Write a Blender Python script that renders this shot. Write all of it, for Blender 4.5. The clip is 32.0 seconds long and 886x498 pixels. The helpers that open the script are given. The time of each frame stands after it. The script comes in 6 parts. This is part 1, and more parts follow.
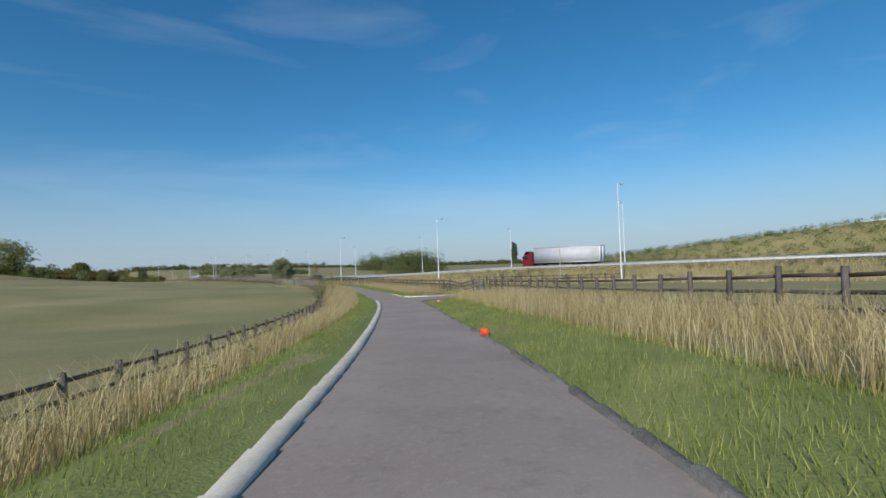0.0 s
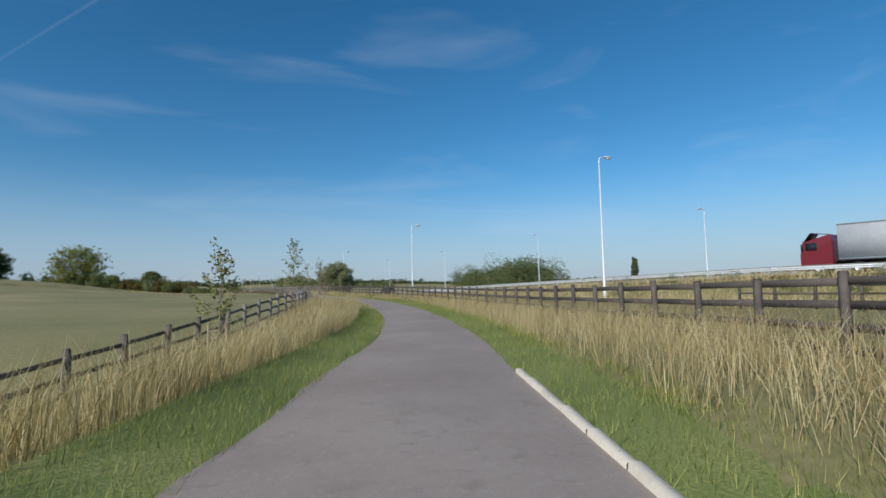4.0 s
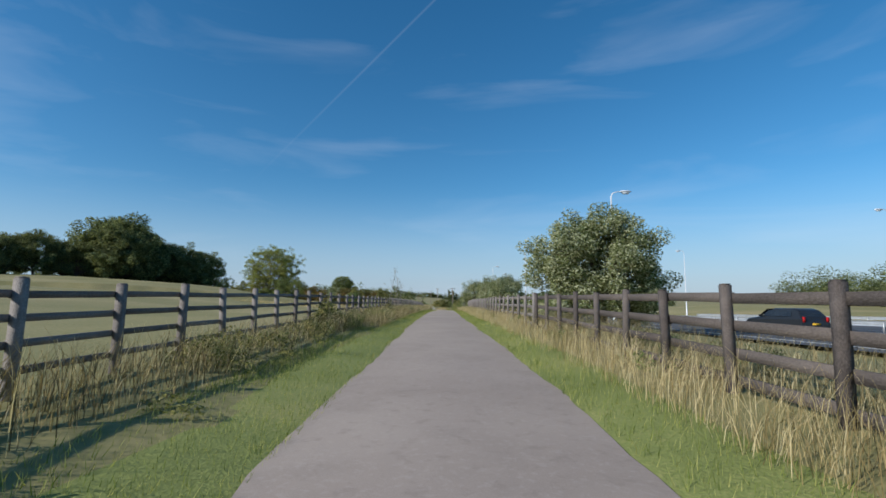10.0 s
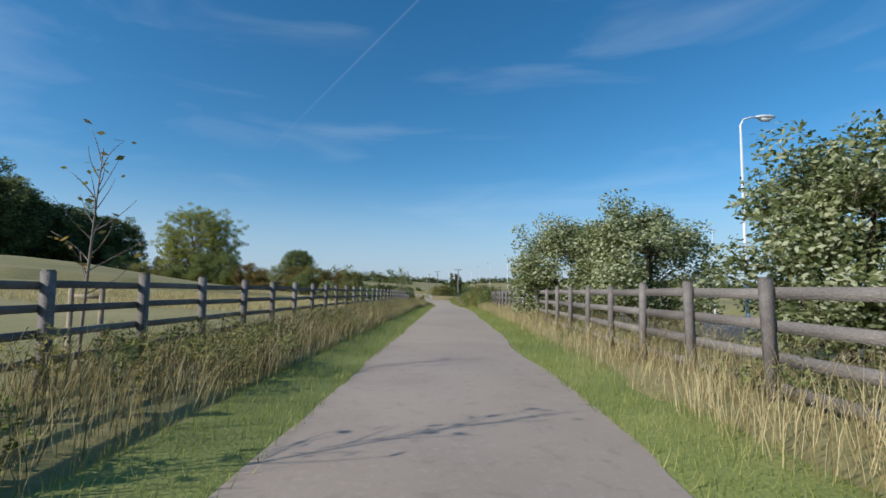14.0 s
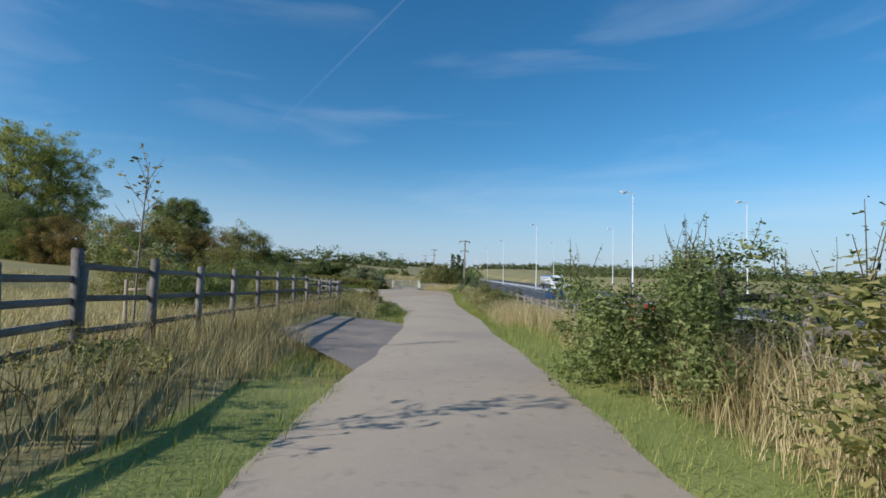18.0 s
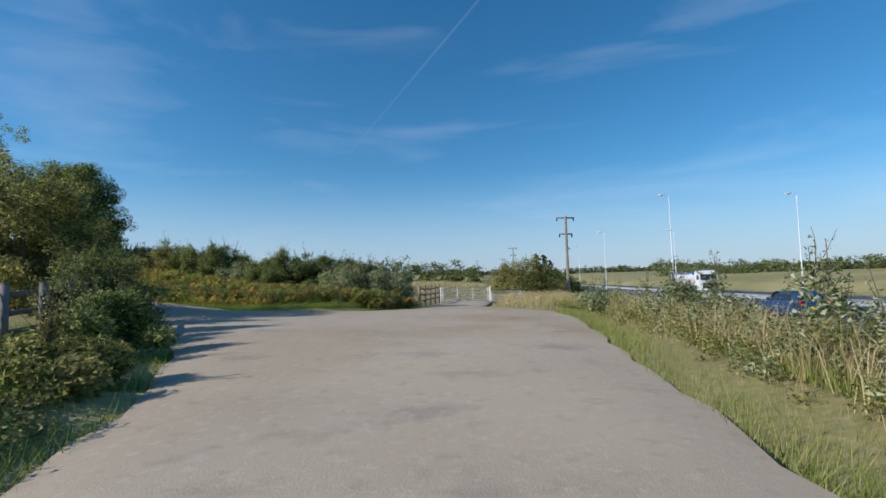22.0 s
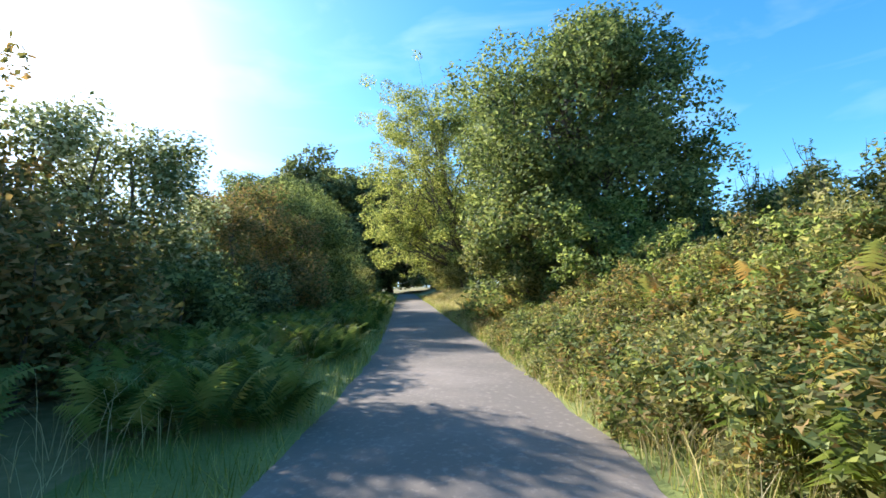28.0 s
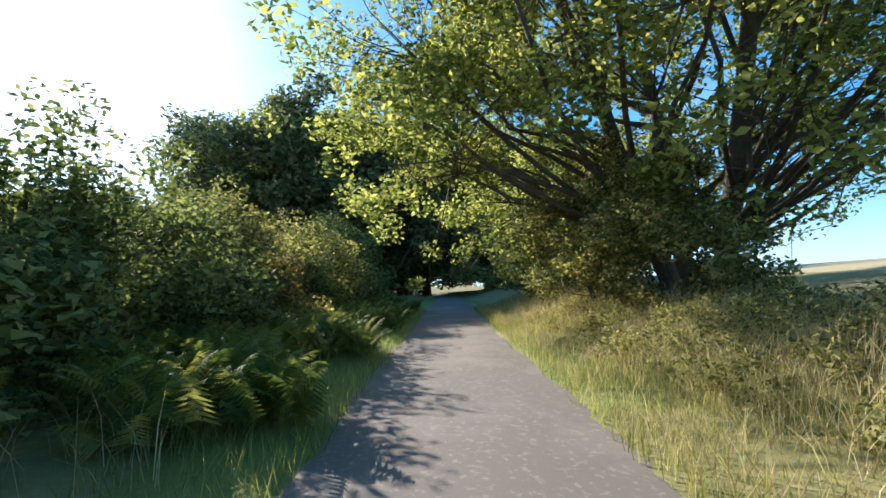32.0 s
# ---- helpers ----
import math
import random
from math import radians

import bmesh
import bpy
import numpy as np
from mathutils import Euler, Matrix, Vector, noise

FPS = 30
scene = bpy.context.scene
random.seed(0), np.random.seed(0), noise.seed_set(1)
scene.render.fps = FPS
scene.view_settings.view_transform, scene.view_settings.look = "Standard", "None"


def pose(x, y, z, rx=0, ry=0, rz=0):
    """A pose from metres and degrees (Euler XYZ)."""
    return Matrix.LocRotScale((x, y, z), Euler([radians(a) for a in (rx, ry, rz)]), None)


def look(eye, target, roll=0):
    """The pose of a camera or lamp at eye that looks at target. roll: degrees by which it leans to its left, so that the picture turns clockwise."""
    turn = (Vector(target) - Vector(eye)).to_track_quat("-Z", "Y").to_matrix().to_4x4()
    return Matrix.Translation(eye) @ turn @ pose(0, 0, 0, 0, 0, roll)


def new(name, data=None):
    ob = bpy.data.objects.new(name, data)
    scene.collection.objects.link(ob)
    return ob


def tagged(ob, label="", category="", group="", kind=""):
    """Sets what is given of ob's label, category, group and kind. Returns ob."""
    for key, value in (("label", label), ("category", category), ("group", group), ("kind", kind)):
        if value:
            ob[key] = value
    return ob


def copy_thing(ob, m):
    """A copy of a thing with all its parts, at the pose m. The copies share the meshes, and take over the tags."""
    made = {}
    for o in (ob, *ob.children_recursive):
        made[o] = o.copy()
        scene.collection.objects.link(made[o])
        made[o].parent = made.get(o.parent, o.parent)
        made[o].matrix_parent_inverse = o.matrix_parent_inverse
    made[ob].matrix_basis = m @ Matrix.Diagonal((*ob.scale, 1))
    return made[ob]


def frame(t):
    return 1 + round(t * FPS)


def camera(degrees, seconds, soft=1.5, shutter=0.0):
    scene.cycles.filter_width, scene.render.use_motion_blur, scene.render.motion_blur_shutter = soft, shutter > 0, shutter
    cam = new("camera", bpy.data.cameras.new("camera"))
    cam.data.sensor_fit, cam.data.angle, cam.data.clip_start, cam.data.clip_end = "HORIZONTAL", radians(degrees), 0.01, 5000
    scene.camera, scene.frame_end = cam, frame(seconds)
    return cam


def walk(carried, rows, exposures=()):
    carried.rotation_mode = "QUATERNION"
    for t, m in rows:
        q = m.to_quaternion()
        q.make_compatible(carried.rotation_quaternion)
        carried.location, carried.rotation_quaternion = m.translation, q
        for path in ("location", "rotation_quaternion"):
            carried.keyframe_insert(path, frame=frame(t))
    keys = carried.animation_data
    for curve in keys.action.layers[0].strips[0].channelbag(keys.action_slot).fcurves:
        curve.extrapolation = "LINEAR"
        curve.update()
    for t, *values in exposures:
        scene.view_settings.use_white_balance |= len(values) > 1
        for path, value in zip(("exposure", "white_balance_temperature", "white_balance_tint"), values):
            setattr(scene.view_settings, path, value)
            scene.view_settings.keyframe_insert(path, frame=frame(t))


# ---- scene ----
EXPO, KELVIN, TINT = 0.0, 6050, 10
cam = camera(85.47, 32.0, soft=1.6)
PATH = [
    (0.0, pose(-45.235, -153.602, 1.882, 91.73, 0, -39.64) @ pose(0, 0, 0, 0, 0, -1.95)),
    (0.5, pose(-41.370, -148.593, 1.545, 92.24, 0, -35.73) @ pose(0, 0, 0, 0, 0, -1.59)),
    (1.0, pose(-37.775, -143.431, 1.239, 92.51, 0, -33.95) @ pose(0, 0, 0, 0, 0, -1.21)),
    (1.5, pose(-34.296, -138.233, 0.928, 92.63, 0, -33.41) @ pose(0, 0, 0, 0, 0, -1.13)),
    (2.0, pose(-30.856, -133.062, 0.712, 93.24, 0, -33.01) @ pose(0, 0, 0, 0, 0, -1.13)),
    (2.5, pose(-27.475, -127.897, 0.529, 93.52, 0, -32.40) @ pose(0, 0, 0, 0, 0, -1.22)),
    (3.0, pose(-24.247, -122.635, 0.332, 93.16, 0, -31.00) @ pose(0, 0, 0, 0, 0, -1.03)),
    (3.5, pose(-21.129, -117.268, 0.103, 93.73, 0, -29.44) @ pose(0, 0, 0, 0, 0, -1.24)),
    (5.5, pose(-10.180, -94.827, -0.448, 95.11, 0, -22.20) @ pose(0, 0, 0, 0, 0, 0.17)),
    (6.0, pose(-7.936, -89.019, -0.494, 95.40, 0, -20.10) @ pose(0, 0, 0, 0, 0, 0.24)),
    (6.5, pose(-5.945, -83.117, -0.498, 95.81, 0, -17.18) @ pose(0, 0, 0, 0, 0, -0.12)),
    (7.0, pose(-4.247, -77.101, -0.456, 96.21, 0, -14.30) @ pose(0, 0, 0, 0, 0, -0.64)),
    (7.5, pose(-2.844, -70.972, -0.393, 96.11, 0, -11.41) @ pose(0, 0, 0, 0, 0, -0.66)),
    (8.0, pose(-1.732, -64.724, -0.293, 95.84, 0, -8.66) @ pose(0, 0, 0, 0, 0, -0.11)),
    (8.5, pose(-0.925, -58.337, -0.270, 96.24, 0, -5.97) @ pose(0, 0, 0, 0, 0, 0.16)),
    (9.0, pose(-0.389, -51.879, -0.233, 96.39, 0, -3.75) @ pose(0, 0, 0, 0, 0, 0.18)),
    (9.5, pose(-0.081, -45.435, -0.199, 96.11, 0, -1.73) @ pose(0, 0, 0, 0, 0, 0.19)),
    (10.0, pose(0.050, -39.052, -0.136, 96.22, 0, -0.26) @ pose(0, 0, 0, 0, 0, 0.27)),
    (10.5, pose(0.096, -32.693, -0.094, 96.03, 0, 0.26) @ pose(0, 0, 0, 0, 0, 0.10)),
    (11.0, pose(0.067, -26.282, 0.002, 96.55, 0, 0.63) @ pose(0, 0, 0, 0, 0, 0.52)),
    (11.5, pose(0.019, -19.802, 0.035, 95.49, 0, 0.71) @ pose(0, 0, 0, 0, 0, 0.69)),
    (12.0, pose(-0.009, -13.258, 0.042, 95.86, 0, 0.52) @ pose(0, 0, 0, 0, 0, 0.19)),
    (12.5, pose(-0.012, -6.645, 0.034, 95.21, 0, 0.20) @ pose(0, 0, 0, 0, 0, 0.21)),
    (13.0, pose(0.000, -0.000, 0.000, 95.01, 0, -0.12) @ pose(0, 0, 0, 0, 0, 0.37)),
    (13.5, pose(0.079, 6.569, 0.000, 94.84, 0, -0.67) @ pose(0, 0, 0, 0, 0, 0.42)),
    (14.0, pose(0.148, 13.025, -0.016, 94.49, 0, -0.15) @ pose(0, 0, 0, 0, 0, 0.58)),
    (14.5, pose(0.187, 19.377, -0.048, 94.45, 0, -0.20) @ pose(0, 0, 0, 0, 0, 0.71)),
    (16.5, pose(0.628, 44.232, -0.335, 93.34, 0, 0.02) @ pose(0, 0, 0, 0, 0, 1.09)),
    (17.0, pose(0.672, 50.396, -0.447, 93.58, 0, -0.02) @ pose(0, 0, 0, 0, 0, 1.31)),
    (17.5, pose(0.740, 56.393, -0.581, 93.03, 0, -0.13) @ pose(0, 0, 0, 0, 0, 1.38)),
    (18.0, pose(0.787, 62.087, -0.727, 92.85, 0, -0.14) @ pose(0, 0, 0, 0, 0, 1.39)),
    (18.5, pose(0.853, 67.450, -0.925, 92.51, 0, -0.11) @ pose(0, 0, 0, 0, 0, 1.26)),
    (19.0, pose(0.889, 72.483, -1.122, 92.59, 0, 0.18) @ pose(0, 0, 0, 0, 0, 1.08)),
    (19.5, pose(0.867, 77.135, -1.250, 92.97, 0, 0.59) @ pose(0, 0, 0, 0, 0, 0.47)),
    (20.0, pose(0.801, 81.297, -1.360, 92.95, 0, 1.20) @ pose(0, 0, 0, 0, 0, -0.16)),
    (20.5, pose(0.707, 84.888, -1.410, 93.09, 0, 1.72) @ pose(0, 0, 0, 0, 0, -0.56)),
    (21.0, pose(0.587, 87.946, -1.456, 93.59, 0, 2.50) @ pose(0, 0, 0, 0, 0, -0.90)),
    (21.5, pose(0.394, 90.655, -1.469, 94.15, 0, 5.04) @ pose(0, 0, 0, 0, 0, -1.08)),
    (22.0, pose(0.039, 93.270, -1.508, 94.03, 0, 9.10) @ pose(0, 0, 0, 0, 0, -1.35)),
    (22.5, pose(-0.567, 95.950, -1.502, 94.36, 0, 14.53) @ pose(0, 0, 0, 0, 0, -1.77)),
    (23.0, pose(-1.421, 98.616, -1.472, 94.34, 0, 19.64) @ pose(0, 0, 0, 0, 0, -2.05)),
    (23.5, pose(-2.440, 101.019, -1.548, 94.65, 0, 25.10) @ pose(0, 0, 0, 0, 0, -2.32)),
    (24.0, pose(-3.517, 103.013, -1.562, 94.90, 0, 30.37) @ pose(0, 0, 0, 0, 0, -2.77)),
    (24.5, pose(-4.671, 104.746, -1.535, 95.23, 0, 35.53) @ pose(0, 0, 0, 0, 0, -3.18)),
    (25.0, pose(-6.111, 106.423, -1.446, 95.16, 0, 41.35) @ pose(0, 0, 0, 0, 0, -3.53)),
    (25.5, pose(-7.878, 108.123, -1.445, 95.06, 0, 47.19) @ pose(0, 0, 0, 0, 0, -3.86)),
    (26.0, pose(-9.944, 109.731, -1.413, 95.53, 0, 52.91) @ pose(0, 0, 0, 0, 0, -4.15)),
    (26.5, pose(-12.233, 111.246, -1.268, 96.66, 0, 58.33) @ pose(0, 0, 0, 0, 0, -4.01)),
    (28.5, pose(-24.116, 115.955, -0.417, 97.71, 0, 73.60) @ pose(0, 0, 0, 0, 0, -2.39)),
    (29.0, pose(-27.542, 116.913, -0.199, 97.86, 0, 74.36) @ pose(0, 0, 0, 0, 0, -2.37)),
    (29.5, pose(-31.016, 117.837, -0.026, 97.67, 0, 74.93) @ pose(0, 0, 0, 0, 0, -2.31)),
    (30.0, pose(-34.515, 118.738, 0.091, 97.21, 0, 75.56) @ pose(0, 0, 0, 0, 0, -2.20)),
    (30.5, pose(-38.077, 119.626, 0.304, 98.00, 0, 76.04) @ pose(0, 0, 0, 0, 0, -2.16)),
    (31.0, pose(-41.723, 120.494, 0.553, 98.41, 0, 76.27) @ pose(0, 0, 0, 0, 0, -2.27)),
    (31.5, pose(-45.346, 121.357, 0.816, 97.84, 0, 76.59) @ pose(0, 0, 0, 0, 0, -2.10)),
    (32.0, pose(-48.898, 122.198, 1.112, 97.71, 0, 76.95) @ pose(0, 0, 0, 0, 0, -2.12)),
]
walk(cam, PATH, [(t, EXPO + e, KELVIN, TINT) for t, e in ((0, -0.27), (8.0, -0.18), (12.0, 0.0), (23.5, 0.0), (25.0, 0.4), (26.5, 1.05), (28.5, 1.4), (30.2, 1.35), (31.0, 0.8), (31.6, 0.7), (32.0, 1.1))])

# ---- world and light ----
TRAIL = (-0.6638, -0.4221, 0.6174)
SUN_AZ, SUN_EL = 243.0, 29.0          # compass degrees from +y, degrees up
world = bpy.data.worlds.new("world")
scene.world = world
world.use_nodes = True
wn, wl = world.node_tree.nodes, world.node_tree.links
wn.clear()
w_out = wn.new("ShaderNodeOutputWorld")
w_bg = wn.new("ShaderNodeBackground")
w_sky = wn.new("ShaderNodeTexSky")
w_sky.sky_type, w_sky.sun_disc = "NISHITA", False
w_sky.sun_elevation, w_sky.sun_rotation = radians(SUN_EL), radians(SUN_AZ)
w_sky.air_density, w_sky.dust_density, w_sky.ozone_density, w_sky.altitude = 1.0, 0.55, 4.5, 100
w_bg.inputs["Strength"].default_value = 0.122
# thin cirrus streaks: stretched noise on the dome
w_tc = wn.new("ShaderNodeTexCoord")
w_map = wn.new("ShaderNodeMapping")
w_map.inputs["Rotation"].default_value = (0.0, 0.0, radians(24))
w_map.inputs["Scale"].default_value = (1.2, 2.2, 7.5)
w_noise = wn.new("ShaderNodeTexNoise")
w_noise.inputs["Scale"].default_value, w_noise.inputs["Detail"].default_value = 1.7, 5.0
w_noise.inputs["Roughness"].default_value, w_noise.inputs["Distortion"].default_value = 0.52, 0.5
w_ramp = wn.new("ShaderNodeValToRGB")
w_ramp.color_ramp.elements[0].position, w_ramp.color_ramp.elements[1].position = 0.53, 1.05
w_ramp.color_ramp.elements[1].color = (0.24, 0.24, 0.24, 1)
w_mix = wn.new("ShaderNodeMix")
w_mix.data_type = "RGBA"
w_mix.inputs["B"].default_value = (6.6, 7.0, 7.6, 1)
wl.new(w_tc.outputs["Generated"], w_map.inputs["Vector"])
wl.new(w_map.outputs["Vector"], w_noise.inputs["Vector"])
wl.new(w_noise.outputs["Fac"], w_ramp.inputs["Fac"])
wl.new(w_ramp.outputs["Color"], w_mix.inputs["Factor"])
w_hsv = wn.new("ShaderNodeHueSaturation")
w_hsv.inputs["Hue"].default_value, w_hsv.inputs["Saturation"].default_value = 0.490, 1.22
wl.new(w_sky.outputs["Color"], w_hsv.inputs["Color"])
# pale haze low over the horizon
w_sep = wn.new("ShaderNodeSeparateXYZ")
w_low = wn.new("ShaderNodeMapRange")
w_low.interpolation_type = "SMOOTHERSTEP"
w_low.inputs["From Min"].default_value, w_low.inputs["From Max"].default_value = 0.26, -0.02
w_low.inputs["To Max"].default_value = 0.72
w_haze = wn.new("ShaderNodeMix")
w_haze.data_type = "RGBA"
w_haze.inputs["B"].default_value = (3.6, 4.55, 5.6, 1)
wl.new(w_tc.outputs["Generated"], w_sep.inputs["Vector"])
wl.new(w_sep.outputs["Z"], w_low.inputs["Value"])
wl.new(w_low.outputs["Result"], w_haze.inputs["Factor"])
wl.new(w_hsv.outputs["Color"], w_haze.inputs["A"])
# one thin old vapour trail, a straight line across the dome
w_dot = wn.new("ShaderNodeVectorMath")
w_dot.operation = "DOT_PRODUCT"
w_dot.inputs[1].default_value = TRAIL
w_abs = wn.new("ShaderNodeMath")
w_abs.operation = "ABSOLUTE"
w_thin = wn.new("ShaderNodeMapRange")
w_thin.interpolation_type = "SMOOTHSTEP"
w_thin.inputs["From Min"].default_value, w_thin.inputs["From Max"].default_value, w_thin.inputs["To Max"].default_value = 0.0035, 0.0, 0.06
w_up = wn.new("ShaderNodeMapRange")
w_up.inputs["From Min"].default_value, w_up.inputs["From Max"].default_value = 0.22, 0.45
w_mul = wn.new("ShaderNodeMath")
w_mul.operation = "MULTIPLY"
w_trail = wn.new("ShaderNodeMix")
w_trail.data_type = "RGBA"
w_trail.inputs["B"].default_value = (6.6, 7.0, 7.6, 1)
wl.new(w_tc.outputs["Generated"], w_dot.inputs[0])
wl.new(w_dot.outputs["Value"], w_abs.inputs[0])
wl.new(w_abs.outputs[0], w_thin.inputs["Value"])
wl.new(w_sep.outputs["Z"], w_up.inputs["Value"])
wl.new(w_thin.outputs["Result"], w_mul.inputs[0])
wl.new(w_up.outputs["Result"], w_mul.inputs[1])
wl.new(w_mul.outputs[0], w_trail.inputs["Factor"])
wl.new(w_haze.outputs["Result"], w_trail.inputs["A"])
wl.new(w_trail.outputs["Result"], w_mix.inputs["A"])
wl.new(w_mix.outputs["Result"], w_bg.inputs["Color"])
wl.new(w_bg.outputs["Background"], w_out.inputs["Surface"])
sun_data = bpy.data.lights.new("sun", "SUN")
sun_data.energy, sun_data.angle, sun_data.color = 4.9, radians(0.53), (1.0, 0.93, 0.82)
sun = new("sun", sun_data)
_az, _el = radians(SUN_AZ), radians(SUN_EL)
SUN_DIR = Vector((math.sin(_az) * math.cos(_el), math.cos(_az) * math.cos(_el), math.sin(_el)))
sun.matrix_world = look(SUN_DIR * 60, (0, 0, 0))

# ---- materials ----
def mat(name, c1, c2, scale=4.0, rough=0.8, bump=0.3, fine=40.0, metal=0.0, island=False, each=False, leafy=0.0, coords="Object", spread=0.25, spec=0.3, mid=None, high=0.72):
    """A surface that varies between two colours at two scales; island/each: also from piece to piece; leafy: light shining through."""
    m = bpy.data.materials.new(name)
    m.use_nodes = True
    n, l = m.node_tree.nodes, m.node_tree.links
    b = n["Principled BSDF"]
    b.inputs["Roughness"].default_value, b.inputs["Metallic"].default_value = rough, metal
    b.inputs["Specular IOR Level"].default_value = spec
    tc = n.new("ShaderNodeTexCoord")
    big = n.new("ShaderNodeTexNoise")
    big.inputs["Scale"].default_value, big.inputs["Detail"].default_value = scale, 5.0
    sm = n.new("ShaderNodeTexNoise")
    sm.inputs["Scale"].default_value, sm.inputs["Detail"].default_value = fine, 3.0
    l.new(tc.outputs[coords], big.inputs["Vector"])
    l.new(tc.outputs[coords], sm.inputs["Vector"])
    add = n.new("ShaderNodeMath")
    add.operation = "MULTIPLY_ADD"
    add.inputs[1].default_value = 0.45
    l.new(sm.outputs["Fac"], add.inputs[0])
    half = n.new("ShaderNodeMath")
    half.operation = "MULTIPLY"
    half.inputs[1].default_value = 0.6
    l.new(big.outputs["Fac"], half.inputs[0])
    l.new(half.outputs[0], add.inputs[2])
    last = add.outputs[0]
    if island or each:
        if island:
            g = n.new("ShaderNodeNewGeometry")
            r = g.outputs["Random Per Island"]
        else:
            g = n.new("ShaderNodeObjectInfo")
            r = g.outputs["Random"]
        sh = n.new("ShaderNodeMath")
        sh.operation = "MULTIPLY_ADD"
        sh.inputs[1].default_value = spread * 2
        l.new(r, sh.inputs[0])
        off = n.new("ShaderNodeMath")
        off.operation = "SUBTRACT"
        off.inputs[1].default_value = spread
        l.new(last, off.inputs[0])
        l.new(off.outputs[0], sh.inputs[2])
        last = sh.outputs[0]
    ramp = n.new("ShaderNodeValToRGB")
    e = ramp.color_ramp.elements
    e[0].position, e[1].position = 0.32, high
    e[0].color, e[1].color = (*c1, 1), (*c2, 1)
    if mid:
        k = e.new(0.55)
        k.color = (*mid, 1)
    l.new(last, ramp.inputs["Fac"])
    l.new(ramp.outputs["Color"], b.inputs["Base Color"])
    if bump:
        bp = n.new("ShaderNodeBump")
        bp.inputs["Strength"].default_value, bp.inputs["Distance"].default_value = bump, 0.02
        l.new(sm.outputs["Fac"], bp.inputs["Height"])
        l.new(bp.outputs["Normal"], b.inputs["Normal"])
    if leafy:
        tr = n.new("ShaderNodeBsdfTranslucent")
        gain = n.new("ShaderNodeMix")
        gain.data_type, gain.blend_type = "RGBA", "MULTIPLY"
        gain.inputs["Factor"].default_value = 1.0
        gain.inputs["B"].default_value = (1.25, 1.22, 0.85, 1)
        l.new(ramp.outputs["Color"], gain.inputs["A"])
        l.new(gain.outputs["Result"], tr.inputs["Color"])
        mx = n.new("ShaderNodeMixShader")
        mx.inputs["Fac"].default_value = leafy
        l.new(b.outputs["BSDF"], mx.inputs[1])
        l.new(tr.outputs["BSDF"], mx.inputs[2])
        l.new(mx.outputs["Shader"], n["Material Output"].inputs["Surface"])
    return m


def patchy(m, colour, size, lo, hi, gate=None, amount=0.8):
    """A second colour, such as sand, mud or a darker tone, mixed over a paved surface in soft patches; gate: the
    stretch of y and x over which it comes in.
    """
    n, l = m.node_tree.nodes, m.node_tree.links
    b = n["Principled BSDF"]
    old = b.inputs["Base Color"].links[0].from_socket
    tc = n.new("ShaderNodeTexCoord")
    ns = n.new("ShaderNodeTexNoise")
    ns.inputs["Scale"].default_value, ns.inputs["Detail"].default_value, ns.inputs["Roughness"].default_value = size, 6.0, 0.6
    l.new(tc.outputs["Object"], ns.inputs["Vector"])
    mr = n.new("ShaderNodeMapRange")
    mr.inputs["From Min"].default_value, mr.inputs["From Max"].default_value, mr.inputs["To Max"].default_value = lo, hi, amount
    l.new(ns.outputs["Fac"], mr.inputs["Value"])
    fac = mr.outputs["Result"]
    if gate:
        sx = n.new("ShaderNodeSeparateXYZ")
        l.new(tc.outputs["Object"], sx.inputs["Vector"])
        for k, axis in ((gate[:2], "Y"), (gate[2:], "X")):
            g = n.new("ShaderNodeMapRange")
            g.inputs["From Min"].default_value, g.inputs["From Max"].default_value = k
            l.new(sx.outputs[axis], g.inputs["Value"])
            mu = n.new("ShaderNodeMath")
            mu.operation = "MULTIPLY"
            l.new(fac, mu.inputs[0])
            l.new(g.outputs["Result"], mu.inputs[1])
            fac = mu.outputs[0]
    mx = n.new("ShaderNodeMix")
    mx.data_type = "RGBA"
    mx.inputs["B"].default_value = (*colour, 1)
    l.new(fac, mx.inputs["Factor"])
    l.new(old, mx.inputs["A"])
    l.new(mx.outputs["Result"], b.inputs["Base Color"])
    return m


M_TARMAC = mat("worn_tarmac", (0.27, 0.213, 0.178), (0.40, 0.328, 0.275), 0.35, 0.9, 0.15, 90, coords="Object")
patchy(M_TARMAC, (0.20, 0.165, 0.14), 0.9, 0.52, 0.70, amount=0.3)
# the lane goes darker brown-grey from x -13 to -24
patchy(M_TARMAC, (0.17, 0.14, 0.115), 0.5, 0.2, 0.5, (96, 100, -13, -24), 0.8)
patchy(M_TARMAC, (0.45, 0.365, 0.265), 0.25, 0.25, 0.55, (-50, 84, -22, -8), 0.85)
patchy(M_TARMAC, (0.46, 0.385, 0.33), 14.0, 0.54, 0.66, amount=0.30)
patchy(M_TARMAC, (0.19, 0.155, 0.13), 5.0, 0.56, 0.68, amount=0.30)
M_APRON = mat("old_tarmac", (0.17, 0.14, 0.122), (0.29, 0.24, 0.205), 0.5, 0.92, 0.2, 70)
patchy(M_APRON, (0.42, 0.33, 0.23), 0.6, 0.5, 0.66, amount=0.55)
M_GRAVEL = mat("dusty_tarmac", (0.30, 0.24, 0.185), (0.46, 0.375, 0.285), 0.22, 0.95, 0.2, 60)
patchy(M_GRAVEL, (0.45, 0.36, 0.26), 0.25, 0.25, 0.55, (60, 84, -22, -8), 0.6)
patchy(M_GRAVEL, (0.34, 0.235, 0.135), 0.16, 0.5, 0.62, (95, 106, -12, 1), 0.7)
